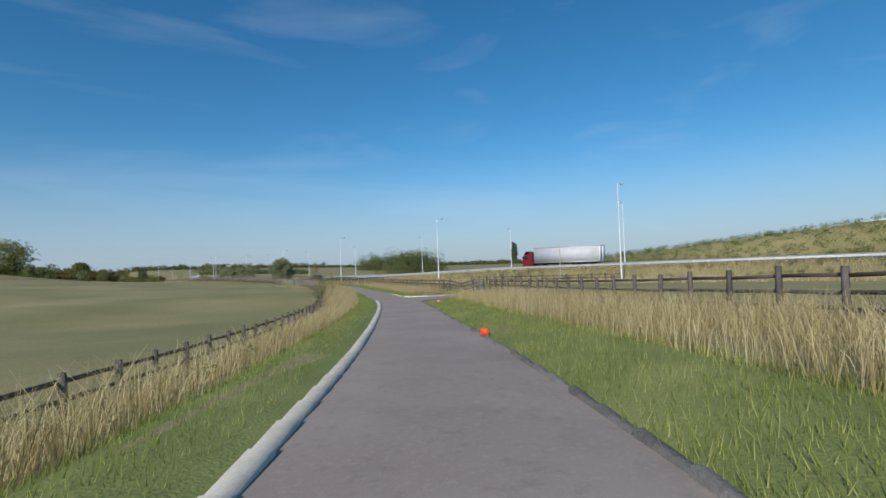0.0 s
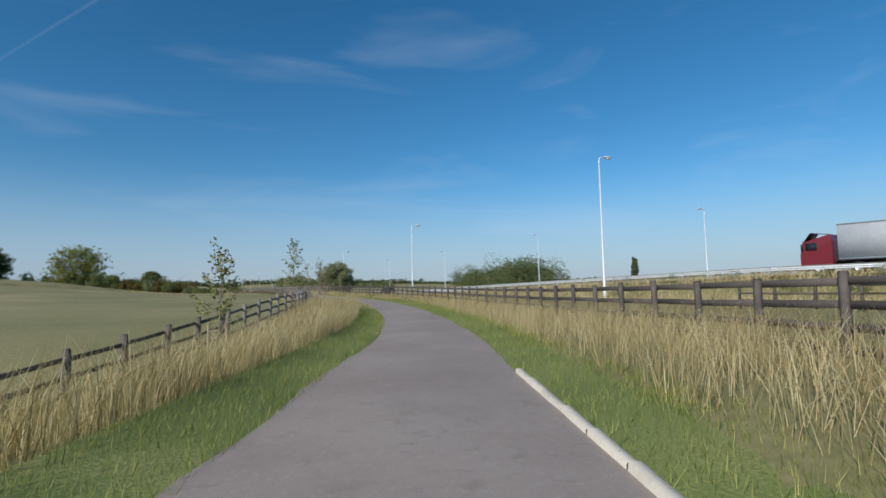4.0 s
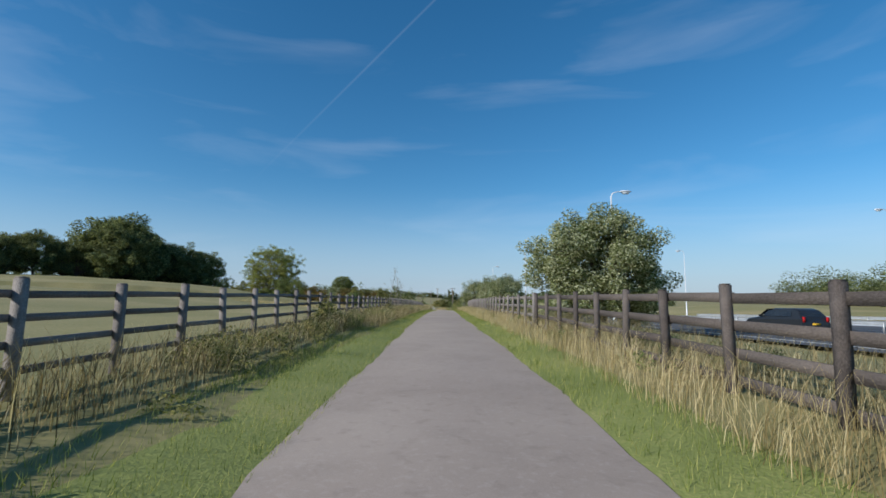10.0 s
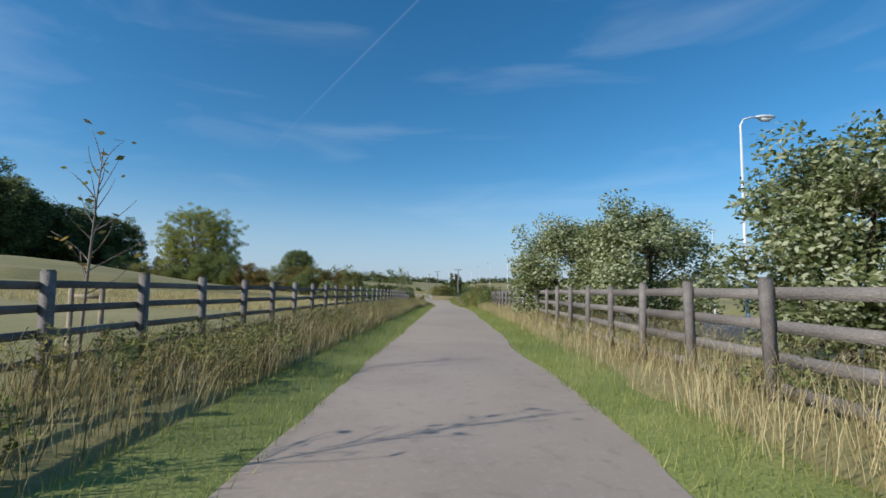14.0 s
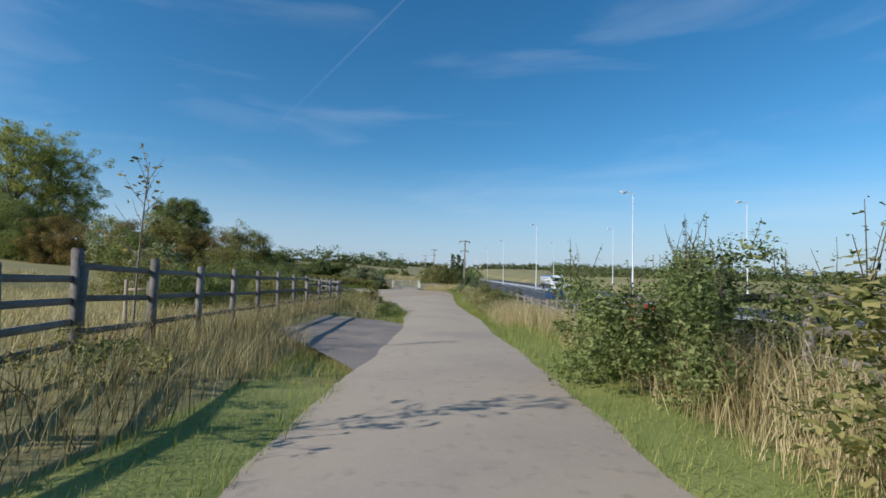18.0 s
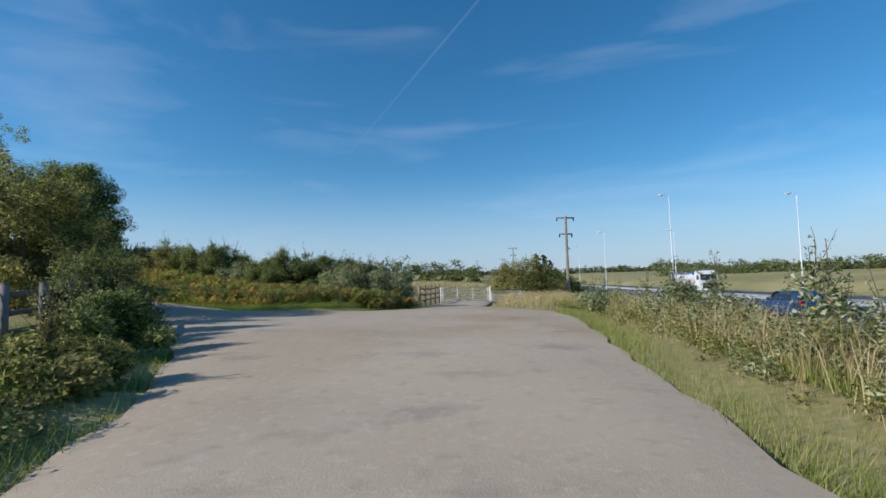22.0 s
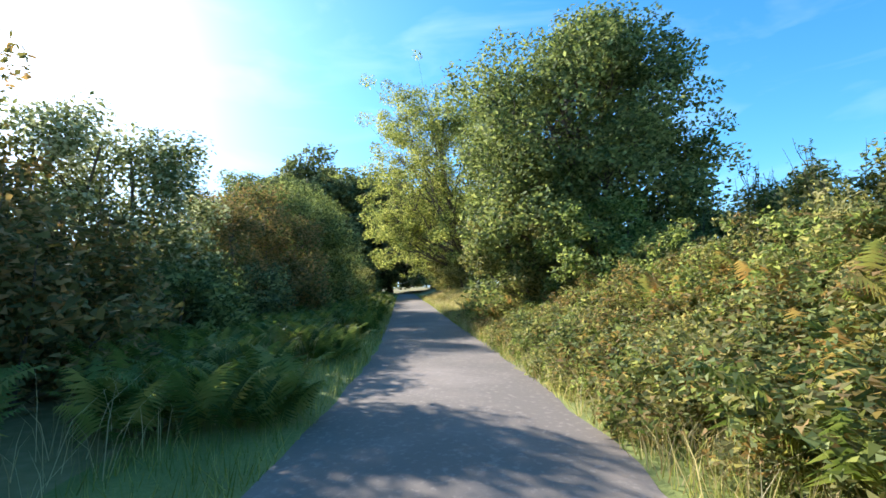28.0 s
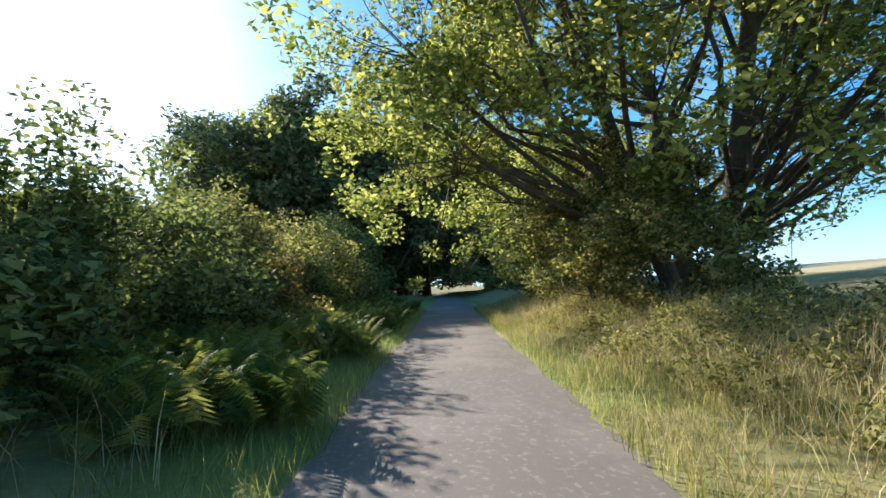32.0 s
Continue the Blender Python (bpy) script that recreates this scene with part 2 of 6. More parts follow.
patchy(M_GRAVEL, (0.20, 0.17, 0.15), 0.7, 0.56, 0.70, amount=0.5)
patchy(M_GRAVEL, (0.54, 0.45, 0.35), 9.0, 0.54, 0.66, amount=0.35)
patchy(M_GRAVEL, (0.24, 0.19, 0.15), 3.5, 0.57, 0.70, amount=0.35)
M_MOTORWAY = mat("motorway_asphalt", (0.055, 0.056, 0.06), (0.10, 0.10, 0.105), 0.15, 0.85, 0.3, 20)
M_KERB = mat("concrete_kerb", (0.50, 0.44, 0.35), (0.72, 0.64, 0.52), 3, 0.95, 0.12, 30, each=True, spread=0.12)
M_KERB_DARK = mat("dirty_concrete_kerb", (0.09, 0.08, 0.075), (0.26, 0.24, 0.21), 3, 0.9, 0.5, 30, each=True, spread=0.12)
M_WHITE = mat("road_paint", (0.55, 0.55, 0.53), (0.75, 0.75, 0.72), 1.5, 0.7, 0.2, 30)
M_GROUND = mat("meadow_ground", (0.17, 0.165, 0.058), (0.41, 0.32, 0.165), 0.07, 0.95, 0.6, 7, mid=(0.27, 0.235, 0.1))
M_STUBBLE = mat("stubble", (0.30, 0.25, 0.14), (0.46, 0.38, 0.22), 0.05, 0.95, 0.5, 5)
M_WOOD = mat("weathered_fence_wood", (0.10, 0.085, 0.075), (0.27, 0.24, 0.215), 3, 0.85, 0.6, 45, each=True, spread=0.1)
M_DARKWOOD = mat("dark_fence_wood", (0.055, 0.045, 0.04), (0.15, 0.125, 0.11), 3, 0.85, 0.6, 45, each=True, spread=0.1)
M_POLE = mat("creosoted_pole", (0.16, 0.12, 0.09), (0.30, 0.25, 0.20), 2, 0.9, 0.4, 30)
M_GALV = mat("galvanised_steel", (0.42, 0.44, 0.45), (0.62, 0.63, 0.64), 2, 0.45, 0.15, 30, metal=0.55)
M_LAMP = mat("pale_grey_steel", (0.62, 0.64, 0.66), (0.78, 0.79, 0.80), 1, 0.5, 0.1, 20, metal=0.2)
M_LAMPGLASS = mat("lamp_bowl", (0.75, 0.77, 0.78), (0.85, 0.86, 0.87), 2, 0.25, 0.0)
M_WHITEGATE = mat("white_painted_gate", (0.66, 0.67, 0.66), (0.82, 0.83, 0.82), 3, 0.5, 0.1, 30)
M_BARK = mat("bark", (0.055, 0.042, 0.03), (0.17, 0.135, 0.10), 3, 0.95, 0.8, 20)
M_TWIG = mat("pale_twigs", (0.16, 0.125, 0.095), (0.30, 0.25, 0.20), 3, 0.9, 0.3, 20)
M_STAKE = mat("timber_stake", (0.24, 0.19, 0.13), (0.42, 0.34, 0.24), 3, 0.9, 0.4, 30)
LEAF = dict(scale=0.6, rough=0.72, bump=0.0, fine=5, island=True, spec=0.16)
M_LEAF = mat("green_leaves", (0.08, 0.105, 0.036), (0.33, 0.36, 0.14), leafy=0.46, spread=0.3, mid=(0.17, 0.21, 0.072), **LEAF)
M_LEAF_DARK = mat("dark_oak_leaves", (0.07, 0.09, 0.04), (0.28, 0.30, 0.125), leafy=0.45, spread=0.3, mid=(0.155, 0.18, 0.078), **LEAF)
M_LEAF_YEL = mat("yellowing_leaves", (0.10, 0.115, 0.036), (0.43, 0.38, 0.16), leafy=0.5, spread=0.32, mid=(0.25, 0.25, 0.088), **LEAF)
M_LEAF_GREY = mat("silvery_leaves", (0.11, 0.135, 0.05), (0.52, 0.53, 0.35), leafy=0.42, spread=0.34, mid=(0.24, 0.265, 0.115), **LEAF)
M_LEAF_BROWN = mat("autumn_leaves", (0.10, 0.10, 0.036), (0.38, 0.24, 0.10), leafy=0.42, spread=0.3, mid=(0.21, 0.19, 0.068), **LEAF)
M_FERN = mat("bracken_fronds", (0.11, 0.155, 0.038), (0.50, 0.29, 0.11), leafy=0.48, spread=0.3, mid=(0.30, 0.32, 0.09), high=0.82, **LEAF)
M_FERN_GREEN = mat("green_bracken_fronds", (0.08, 0.12, 0.03), (0.36, 0.33, 0.10), leafy=0.48, spread=0.3, mid=(0.19, 0.24, 0.062), high=0.82, **LEAF)
M_IVY = mat("ivy_leaves", (0.10, 0.14, 0.036), (0.42, 0.45, 0.15), leafy=0.5, spread=0.3, mid=(0.235, 0.29, 0.085), **LEAF)
M_ASH = mat("ash_leaves", (0.11, 0.14, 0.038), (0.47, 0.46, 0.15), leafy=0.6, spread=0.3, mid=(0.28, 0.31, 0.09), **LEAF)
M_TURF = mat("turf", (0.14, 0.165, 0.045), (0.33, 0.305, 0.11), 0.5, 0.95, 0.8, 25, mid=(0.215, 0.24, 0.066))
M_STRAW = mat("dry_grass", (0.29, 0.225, 0.105), (0.68, 0.57, 0.34), leafy=0.35, spread=0.3, mid=(0.47, 0.38, 0.195), **LEAF)
M_LUSH = mat("lush_grass", (0.10, 0.165, 0.03), (0.32, 0.37, 0.09), leafy=0.4, spread=0.28, mid=(0.19, 0.265, 0.052), **LEAF)
M_GRASS = mat("green_grass", (0.15, 0.19, 0.042), (0.46, 0.44, 0.16), leafy=0.42, spread=0.28, mid=(0.27, 0.31, 0.08), **LEAF)
M_WEED = mat("brown_weeds", (0.10, 0.08, 0.04), (0.34, 0.27, 0.14), leafy=0.3, spread=0.3, mid=(0.20, 0.155, 0.075), **LEAF)

# ---- the plan: the track's line, levels, the motorway ----
def sstep(a, b, v):
    u = np.clip((np.asarray(v, float) - a) / (b - a), 0, 1)
    return u * u * (3 - 2 * u)


_lt = [t for t, _ in PATH]
_lp = np.array([[*m.translation] for _, m in PATH])
EYE = 1.36
_tt = np.arange(0, 32.01, 0.1)
# a smooth line through the path's places, run on past both ends
_k = np.ones(9) / 9
LINE = np.stack([np.interp(_tt, _lt, _lp[:, i]) for i in range(3)], 1)
_pad = np.concatenate([np.repeat(LINE[:1], 4, 0), LINE, np.repeat(LINE[-1:], 4, 0)])
for _i in range(3):
    LINE[4:-4, _i] = np.convolve(_pad[:, _i], _k, "valid")[4:-4]
_d0, _d1 = LINE[0] - LINE[4], LINE[-1] - LINE[-12]
_d0, _d1 = _d0 / np.linalg.norm(_d0), _d1 / np.linalg.norm(_d1)
_d0[2], _d1[2] = 0, 0.062
LINE = np.concatenate([[LINE[0] + _d0 * s for s in np.arange(60, 0, -1.0)], LINE, [LINE[-1] + _d1 * s for s in np.arange(1, 60, 1.0)]])
# even steps of half a metre
_s = np.concatenate([[0], np.cumsum(np.linalg.norm(np.diff(LINE[:, :2], axis=0), axis=1))])
_se = np.arange(0, _s[-1], 0.5)
LINE = np.stack([np.interp(_se, _s, LINE[:, i]) for i in range(3)], 1)
LINE[:, 2] = np.convolve(np.pad(LINE[:, 2], 12, "edge"), np.ones(25) / 25, "valid")
_tan = np.gradient(LINE[:, :2], axis=0)
_tan /= np.linalg.norm(_tan, axis=1)[:, None]
RIGHT = np.stack([_tan[:, 1], -_tan[:, 0]], 1)
ROADZ = LINE[:, 2] - EYE
LINE[:, :2] += RIGHT * 0.13            # the road's middle lies a little right of the eye


YL = [(82, -0.6), (86, -0.75), (88, -1.0), (91, -1.7), (95, -3.0), (97, -3.9), (100, -5.6), (103.3, -7.9), (106, -10.4), (108.3, -13.2), (109.8, -17.5), (112.2, -17.5), (113.0, -11.0), (114.0, -7.6), (116.5, -5.0), (120, -5.2), (132, -6.0)]
YR = [(82, 2.5), (88, 2.2), (94, 2.0), (102, 1.9), (106, 2.0), (112, 1.9), (116, 1.1), (118.5, -0.7), (121.5, -2.3), (132, -2.2)]


def near_line(x, y):
    """Index of the nearest point of the line and the signed distance from it (right is plus)."""
    x, y = np.atleast_1d(np.asarray(x, float)), np.atleast_1d(np.asarray(y, float))
    idx, dist = np.zeros(x.shape, int), np.zeros(x.shape)
    for a in range(0, x.size, 4000):
        dx, dy = x[a:a + 4000, None] - LINE[None, :, 0], y[a:a + 4000, None] - LINE[None, :, 1]
        i = (dx * dx + dy * dy).argmin(1)
        r = np.arange(len(i))
        idx[a:a + 4000] = i
        side = dx[r, i] * RIGHT[i, 0] + dy[r, i] * RIGHT[i, 1]
        dist[a:a + 4000] = np.sign(side) * np.hypot(dx[r, i], dy[r, i])
    return idx, dist


def middle_x(y):
    """The motorway's middle."""
    return np.interp(y, [-400, -160, -110, -60, 0, 90, 800], [70, 48, 41, 33.5, 27, 21.4, 19])


def near_x(y):
    return np.interp(y, [-400, -140, -110, -60, 50, 85, 800], [52, 33, 27, 15.5, 14.3, 10.6, 8.5])


def far_x(y):
    return middle_x(y) + np.interp(y, [-60, 90], [19, 15.2])


def motorway_z(y):
    return np.interp(y, [-400, -140, -90, -40, 0, 45, 85, 300, 800], [2.5, 0.6, 0.0, -1.7, -2.1, -2.8, -3.95, -4.1, -4.1])


def ground_z(x, y):
    x, y = np.atleast_1d(np.asarray(x, float)), np.atleast_1d(np.asarray(y, float))
    i, d = near_line(x, y)
    ad = np.abs(d)
    z = ROADZ[i] - 0.05 + 0.22 * sstep(1.7, 4.2, ad)
    # the verge drops on the left near the start, and rises to a pasture further on
    z = z - 1.5 * sstep(2.6, 6.8, -d) * sstep(-82, -108, y) * (1 - 0.75 * sstep(15, 60, -d))
    far = sstep(25, 140, ad)
    ly = LINE[i, 1]
    flat = (y > 80) & (y < 133) & (x > np.interp(y, *zip(*YL)) - 1.2) & (x < np.interp(y, *zip(*YR)) + 1.2)
    flat |= (ly > -70) & (ly < -48) & (d < 0) & (d > -6.8)
    flat |= (ly > -123.5) & (ly < -111) & (d > 0) & (d < 8.6)
    flat |= (ly > 69) & (ly < 83.5) & (d < 0) & (d > -4.3)
    z = np.where(flat, ROADZ[i] - 0.14, z)
    z = z - 0.40 * sstep(113, 128, y) * sstep(-12, -7, x) * sstep(175, 140, y) * sstep(14, 6, x)
    left = sstep(7, 34, ad) * sstep(4, 70, -x - 3) * sstep(-110, 30, y) * sstep(190, 120, y)
    z = z * (1 - far) + far * (-2.0)
    z = z + left * 3.6
    # down to the motorway
    mz = motorway_z(y)
    w = sstep(near_x(y) - 7.5, near_x(y) - 2.0, x) * (1 - sstep(far_x(y) + 2, far_x(y) + 30, x))
    z = z * (1 - w) + (mz - 0.12) * w
    # high bank behind the motorway near the start
    bank = np.clip((-55 - y) * 0.115, 0, 14)
    z = z + bank * sstep(far_x(y) + 3, far_x(y) + 14 + bank, x) * (1 - sstep(120, 220, x))
    z = z + 1.4 * sstep(far_x(y) + 1.5, far_x(y) + 7, x) * sstep(20, 80, y)
    # banks beside the lane, under hedge and bracken
    z = z + 0.5 * sstep(2.2, 4.5, ad) * sstep(-16, -24, x) * (d > 0) * sstep(95, 108, y) * sstep(160, 140, y)
    # distant rises
    z = z + 17 * sstep(180, 420, y) * sstep(30, -160, x) * (0.6 + 0.4 * np.sin(x * 0.012 + 1))
    z = z + 10 * sstep(300, 900, np.hypot(x, y)) * (0.5 + 0.5 * np.sin(np.arctan2(x, y) * 5 + 0.6))
    return z


def gz(x, y):
    return float(ground_z(x, y)[0])


# ---- mesh helpers ----
def quiet_mesh(name, verts, faces, material=None, smooth=False):
    me = bpy.data.meshes.new(name)
    verts, faces = np.asarray(verts, np.float32), np.asarray(faces, np.int32)
    k = faces.shape[1]
    me.vertices.add(len(verts))
    me.vertices.foreach_set("co", verts.ravel())
    me.loops.add(faces.size)
    me.loops.foreach_set("vertex_index", faces.ravel())
    me.polygons.add(len(faces))
    me.polygons.foreach_set("loop_start", np.arange(len(faces), dtype=np.int32) * k)
    if smooth:
        me.polygons.foreach_set("use_smooth", np.ones(len(faces), bool))
    me.update(calc_edges=True)
    if material:
        me.materials.append(material)
    return me


def add_part(name, me, parent=None, label="", m=None):
    ob = new(name, me)
    if parent:
        ob.parent = parent
    if m is not None:
        ob.matrix_basis = m
    if label:
        tagged(ob, label)
    return ob


class Bag:
    """Collects quads, then becomes one mesh."""
    def __init__(self):
        self.v, self.f, self.n = [], [], 0

    def quads(self, v, f):
        v, f = np.asarray(v, float), np.asarray(f, int)
        self.v.append(v)
        self.f.append(f + self.n)
        self.n += len(v)
        return self

    def box(self, size, m=None, chamfer=0.0):
        x, y, z = np.asarray(size, float) / 2
        v = np.array([[-x, -y, -z], [x, -y, -z], [x, y, -z], [-x, y, -z], [-x, -y, z], [x, -y, z], [x, y, z], [-x, y, z]])
        if m is not None:
            a = np.array(m)
            v = v @ a[:3, :3].T + a[:3, 3]
        return self.quads(v, [[0, 3, 2, 1], [4, 5, 6, 7], [0, 1, 5, 4], [1, 2, 6, 5], [2, 3, 7, 6], [3, 0, 4, 7]])

    def tube(self, pts, radii, sides=8, closed=True):
        pts = np.asarray(pts, float)
        radii = np.broadcast_to(np.asarray(radii, float), (len(pts),))
        t = np.gradient(pts, axis=0)
        t /= np.linalg.norm(t, axis=1)[:, None] + 1e-9
        ref = np.array([0.0, 0, 1]) if abs(t[0, 2]) < 0.9 else np.array([1.0, 0, 0])
        u = np.cross(t, ref)
        u /= np.linalg.norm(u, axis=1)[:, None] + 1e-9
        w = np.cross(t, u)
        a = np.arange(sides) * 2 * np.pi / sides
        v = pts[:, None] + radii[:, None, None] * (np.cos(a)[None, :, None] * u[:, None] + np.sin(a)[None, :, None] * w[:, None])
        v = v.reshape(-1, 3)
        i, j = np.arange(len(pts) - 1)[:, None] * sides, np.arange(sides)[None]
        k = (j + 1) % sides
        f = np.stack([i + j, i + k, i + sides + k, i + sides + j], 2).reshape(-1, 4).tolist()
        if closed and sides % 2 == 0:
            for base in (0, (len(pts) - 1) * sides):
                for j in range(0, sides // 2 - 1):
                    f.append([base + j, base + j + 1, base + sides - 2 - j, base + sides - 1 - j])
        return self.quads(v, f)

    def lathe(self, profile, sides=16):
        """profile: (radius, height) from bottom to top, round z."""
        pr = np.asarray(profile, float)
        a = np.arange(sides) * 2 * np.pi / sides
        v = np.stack([pr[:, 0, None] * np.cos(a), pr[:, 0, None] * np.sin(a), np.repeat(pr[:, 1, None], sides, 1)], 2).reshape(-1, 3)
        f = [[i * sides + j, i * sides + (j + 1) % sides, (i + 1) * sides + (j + 1) % sides, (i + 1) * sides + j] for i in range(len(pr) - 1) for j in range(sides)]
        return self.quads(v, f)

    def mesh(self, name, material=None, smooth=False):
        return quiet_mesh(name, np.concatenate(self.v), np.concatenate(self.f), material, smooth)


# ---- ground, one sheet to the horizon ----
def axis_lines(lo, hi, step, far, more=1.35):
    mid = list(np.arange(lo, hi + step, step))
    out, s = [], step
    v = hi
    while v < far:
        s *= more
        v += s
        out.append(v)
    neg, s, v = [], step, lo
    while v > -far:
        s *= more
        v -= s
        neg.append(v)
    return np.array(neg[::-1] + mid + out)


gx, gy = axis_lines(-110, 90, 1.6, 3500), axis_lines(-230, 260, 2.0, 3500)
GX, GY = np.meshgrid(gx, gy)
GZ = ground_z(GX.ravel(), GY.ravel())
_i, _d = near_line(GX.ravel(), GY.ravel())
_near = (np.abs(GX.ravel()) < 120) & (np.abs(GY.ravel()) < 260)
_rng = np.random.default_rng(3)
GZ = GZ + np.where(np.abs(_d) > 2.6, _rng.normal(0, 0.03, GZ.shape) * _near, 0)
GZ = np.where((np.abs(_d) < 2.6), GZ - 0.05, GZ)
_nx, _ny = len(gx), len(gy)
_a = (np.arange(_ny - 1)[:, None] * _nx + np.arange(_nx - 1)[None]).ravel()
ground = new("ground", quiet_mesh("ground", np.stack([GX.ravel(), GY.ravel(), GZ], 1), np.stack([_a, _a + 1, _a + _nx + 1, _a + _nx], 1), M_GROUND, True))
tagged(ground, "rolling green and dry grassland beside the track", "ground", kind="structure")
# ---- the track, the yard and the lane ----
def between(y0, y1):
    return np.where((LINE[:, 1] >= y0) & (LINE[:, 1] <= y1))[0]


rng = np.random.default_rng(11)
HALF = np.interp(np.arange(len(LINE)), [0, 60, 260, len(LINE)], [1.85, 1.85, 1.66, 1.6])
HALF = np.where((LINE[:, 0] < -14) & (LINE[:, 1] > 95), 1.3 + 0.35 * sstep(-32, -16, LINE[:, 0]), HALF)
_wob = np.convolve(rng.normal(0, 0.22, len(LINE) + 8), np.ones(9) / 9, "valid")
_wob2 = np.convolve(rng.normal(0, 0.22, len(LINE) + 8), np.ones(9) / 9, "valid")
bag = Bag()
_cross = np.array([-1, -0.55, 0, 0.55, 1.0])
_crown = np.array([-0.03, 0.0, 0.02, 0.0, -0.03])
rows_v = np.stack([np.concatenate([LINE[:, :2] + RIGHT * (HALF * c + (_wob if c == -1 else _wob2 if c == 1 else 0))[:, None], (ROADZ + h)[:, None]], 1) for c, h in zip(_cross, _crown)], 1)
_n = len(LINE)
_a = (np.arange(_n - 1)[:, None] * 5 + np.arange(4)[None]).ravel()
bag.quads(rows_v.reshape(-1, 3), np.stack([_a, _a + 1, _a + 6, _a + 5], 1))
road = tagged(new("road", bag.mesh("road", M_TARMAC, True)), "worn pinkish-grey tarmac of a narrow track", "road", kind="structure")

def yard_z(x, y):
    i, _ = near_line(x, y)
    return ROADZ[i]


_ys = np.arange(82, 132.1, 0.8)
_l, _r = np.interp(_ys, *zip(*YL)), np.interp(_ys, *zip(*YR))
_l, _r = _l + rng.normal(0, 0.08, len(_ys)), _r + rng.normal(0, 0.08, len(_ys))
_u = np.linspace(0, 1, 15)
_vx = _l[:, None] * (1 - _u) + _r[:, None] * _u
_vy = np.repeat(_ys[:, None], 15, 1)
_vz = yard_z(_vx.ravel(), _vy.ravel()).reshape(_vx.shape) + 0.13 * sstep(82, 97, _vy) - 0.09 - 0.07 * (np.abs(_u * 2 - 1) ** 6) - 0.40 * sstep(113, 128, _vy)
_a = (np.arange(len(_ys) - 1)[:, None] * 15 + np.arange(14)[None]).ravel()
yard = tagged(new("yard", quiet_mesh("yard", np.stack([_vx, _vy, _vz], 2).reshape(-1, 3), np.stack([_a, _a + 1, _a + 16, _a + 15], 1), M_GRAVEL, True)), "dusty pale tarmac turning yard with gravel stains", "yard", kind="structure")


def apron_beside(name, label, y0, y1, d0, d1, material, flare=1.5):
    """A paved mouth that leaves the track between two places along it and runs out sideways, from d0 to d1 across."""
    i0, i1 = np.abs(LINE[:, 1] - y0).argmin(), np.abs(LINE[:, 1] - y1).argmin()
    idx = np.linspace(i0, i1, 16)
    us = np.linspace(0, 1, 10)
    v = []
    for k, f in enumerate(idx):
        for u in us:
            g = (i0 + i1) / 2 + (f - (i0 + i1) / 2) * (1 - (1 - math.exp(-3 * u)) * flare / (abs(i1 - i0) / 4))
            i = int(np.clip(round(g), 0, len(LINE) - 1))
            d = d0 + (d1 - d0) * u
            x, y = LINE[i, :2] + RIGHT[i] * d
            v.append((x, y, ROADZ[i] - 0.05 + 0.03 * u))
    a = (np.arange(15)[:, None] * 10 + np.arange(9)[None]).ravel()
    f = np.stack([a, a + 1, a + 11, a + 10], 1)
    if d1 < d0:
        f = f[:, ::-1]
    return tagged(new(name, quiet_mesh(name, v, f, material, True)), label, "pavement", kind="structure")


apron_beside("pavement", "worn tarmac mouth of a field gateway", -69.5, -49.5, -1.2, -6.6, M_TARMAC, 2.6)
apron_beside("pavement", "tarmac apron in front of a galvanised gate", -122.4, -112.3, 1.3, 8.8, M_TARMAC, 1.2)


def near_edge(u):
    return 69.4 + 6.6 * u ** 0.9


def far_edge(u):
    return 81.2 + 1.3 * u - 1.6 * math.exp(-7 * u)


_v = []
for _k in np.linspace(0, 1, 16):
    for _u in np.linspace(0, 1, 10):
        _y = near_edge(_u) * (1 - _k) + far_edge(_u) * _k
        _j = np.abs(LINE[:, 1] - _y).argmin()
        _q = LINE[_j, :2] + RIGHT[_j] * (-1.2 - 3.9 * _u)
        _v.append((_q[0], _y, ROADZ[_j] - 0.05 + 0.16 * _u))
_a = (np.arange(15)[:, None] * 10 + np.arange(9)[None]).ravel()
tagged(new("pavement", quiet_mesh("pavement", _v, np.stack([_a, _a + 10, _a + 11, _a + 1], 1), M_APRON, True)), "dusty worn tarmac apron beside the track", "pavement", kind="structure")

# ---- turf verges ----
def turf(idx, d0, d1, label):
    ds = np.linspace(d0, d1, 5)
    p = np.stack([LINE[idx, :2] + RIGHT[idx] * d for d in ds], 1)
    z = ground_z(p[..., 0].ravel(), p[..., 1].ravel()).reshape(p.shape[:2]) + 0.04
    z[:, 0] = ROADZ[idx] - 0.06
    z[:, -1] -= 0.09
    v = np.concatenate([p, z[..., None]], 2).reshape(-1, 3)
    a = (np.arange(len(idx) - 1)[:, None] * 5 + np.arange(4)[None]).ravel()
    f = np.stack([a, a + 1, a + 6, a + 5], 1)
    return tagged(new("grass_verge", quiet_mesh("grass_verge", v, f if d1 > d0 else f[:, ::-1], M_TURF, True)), label, "verge", kind="structure")


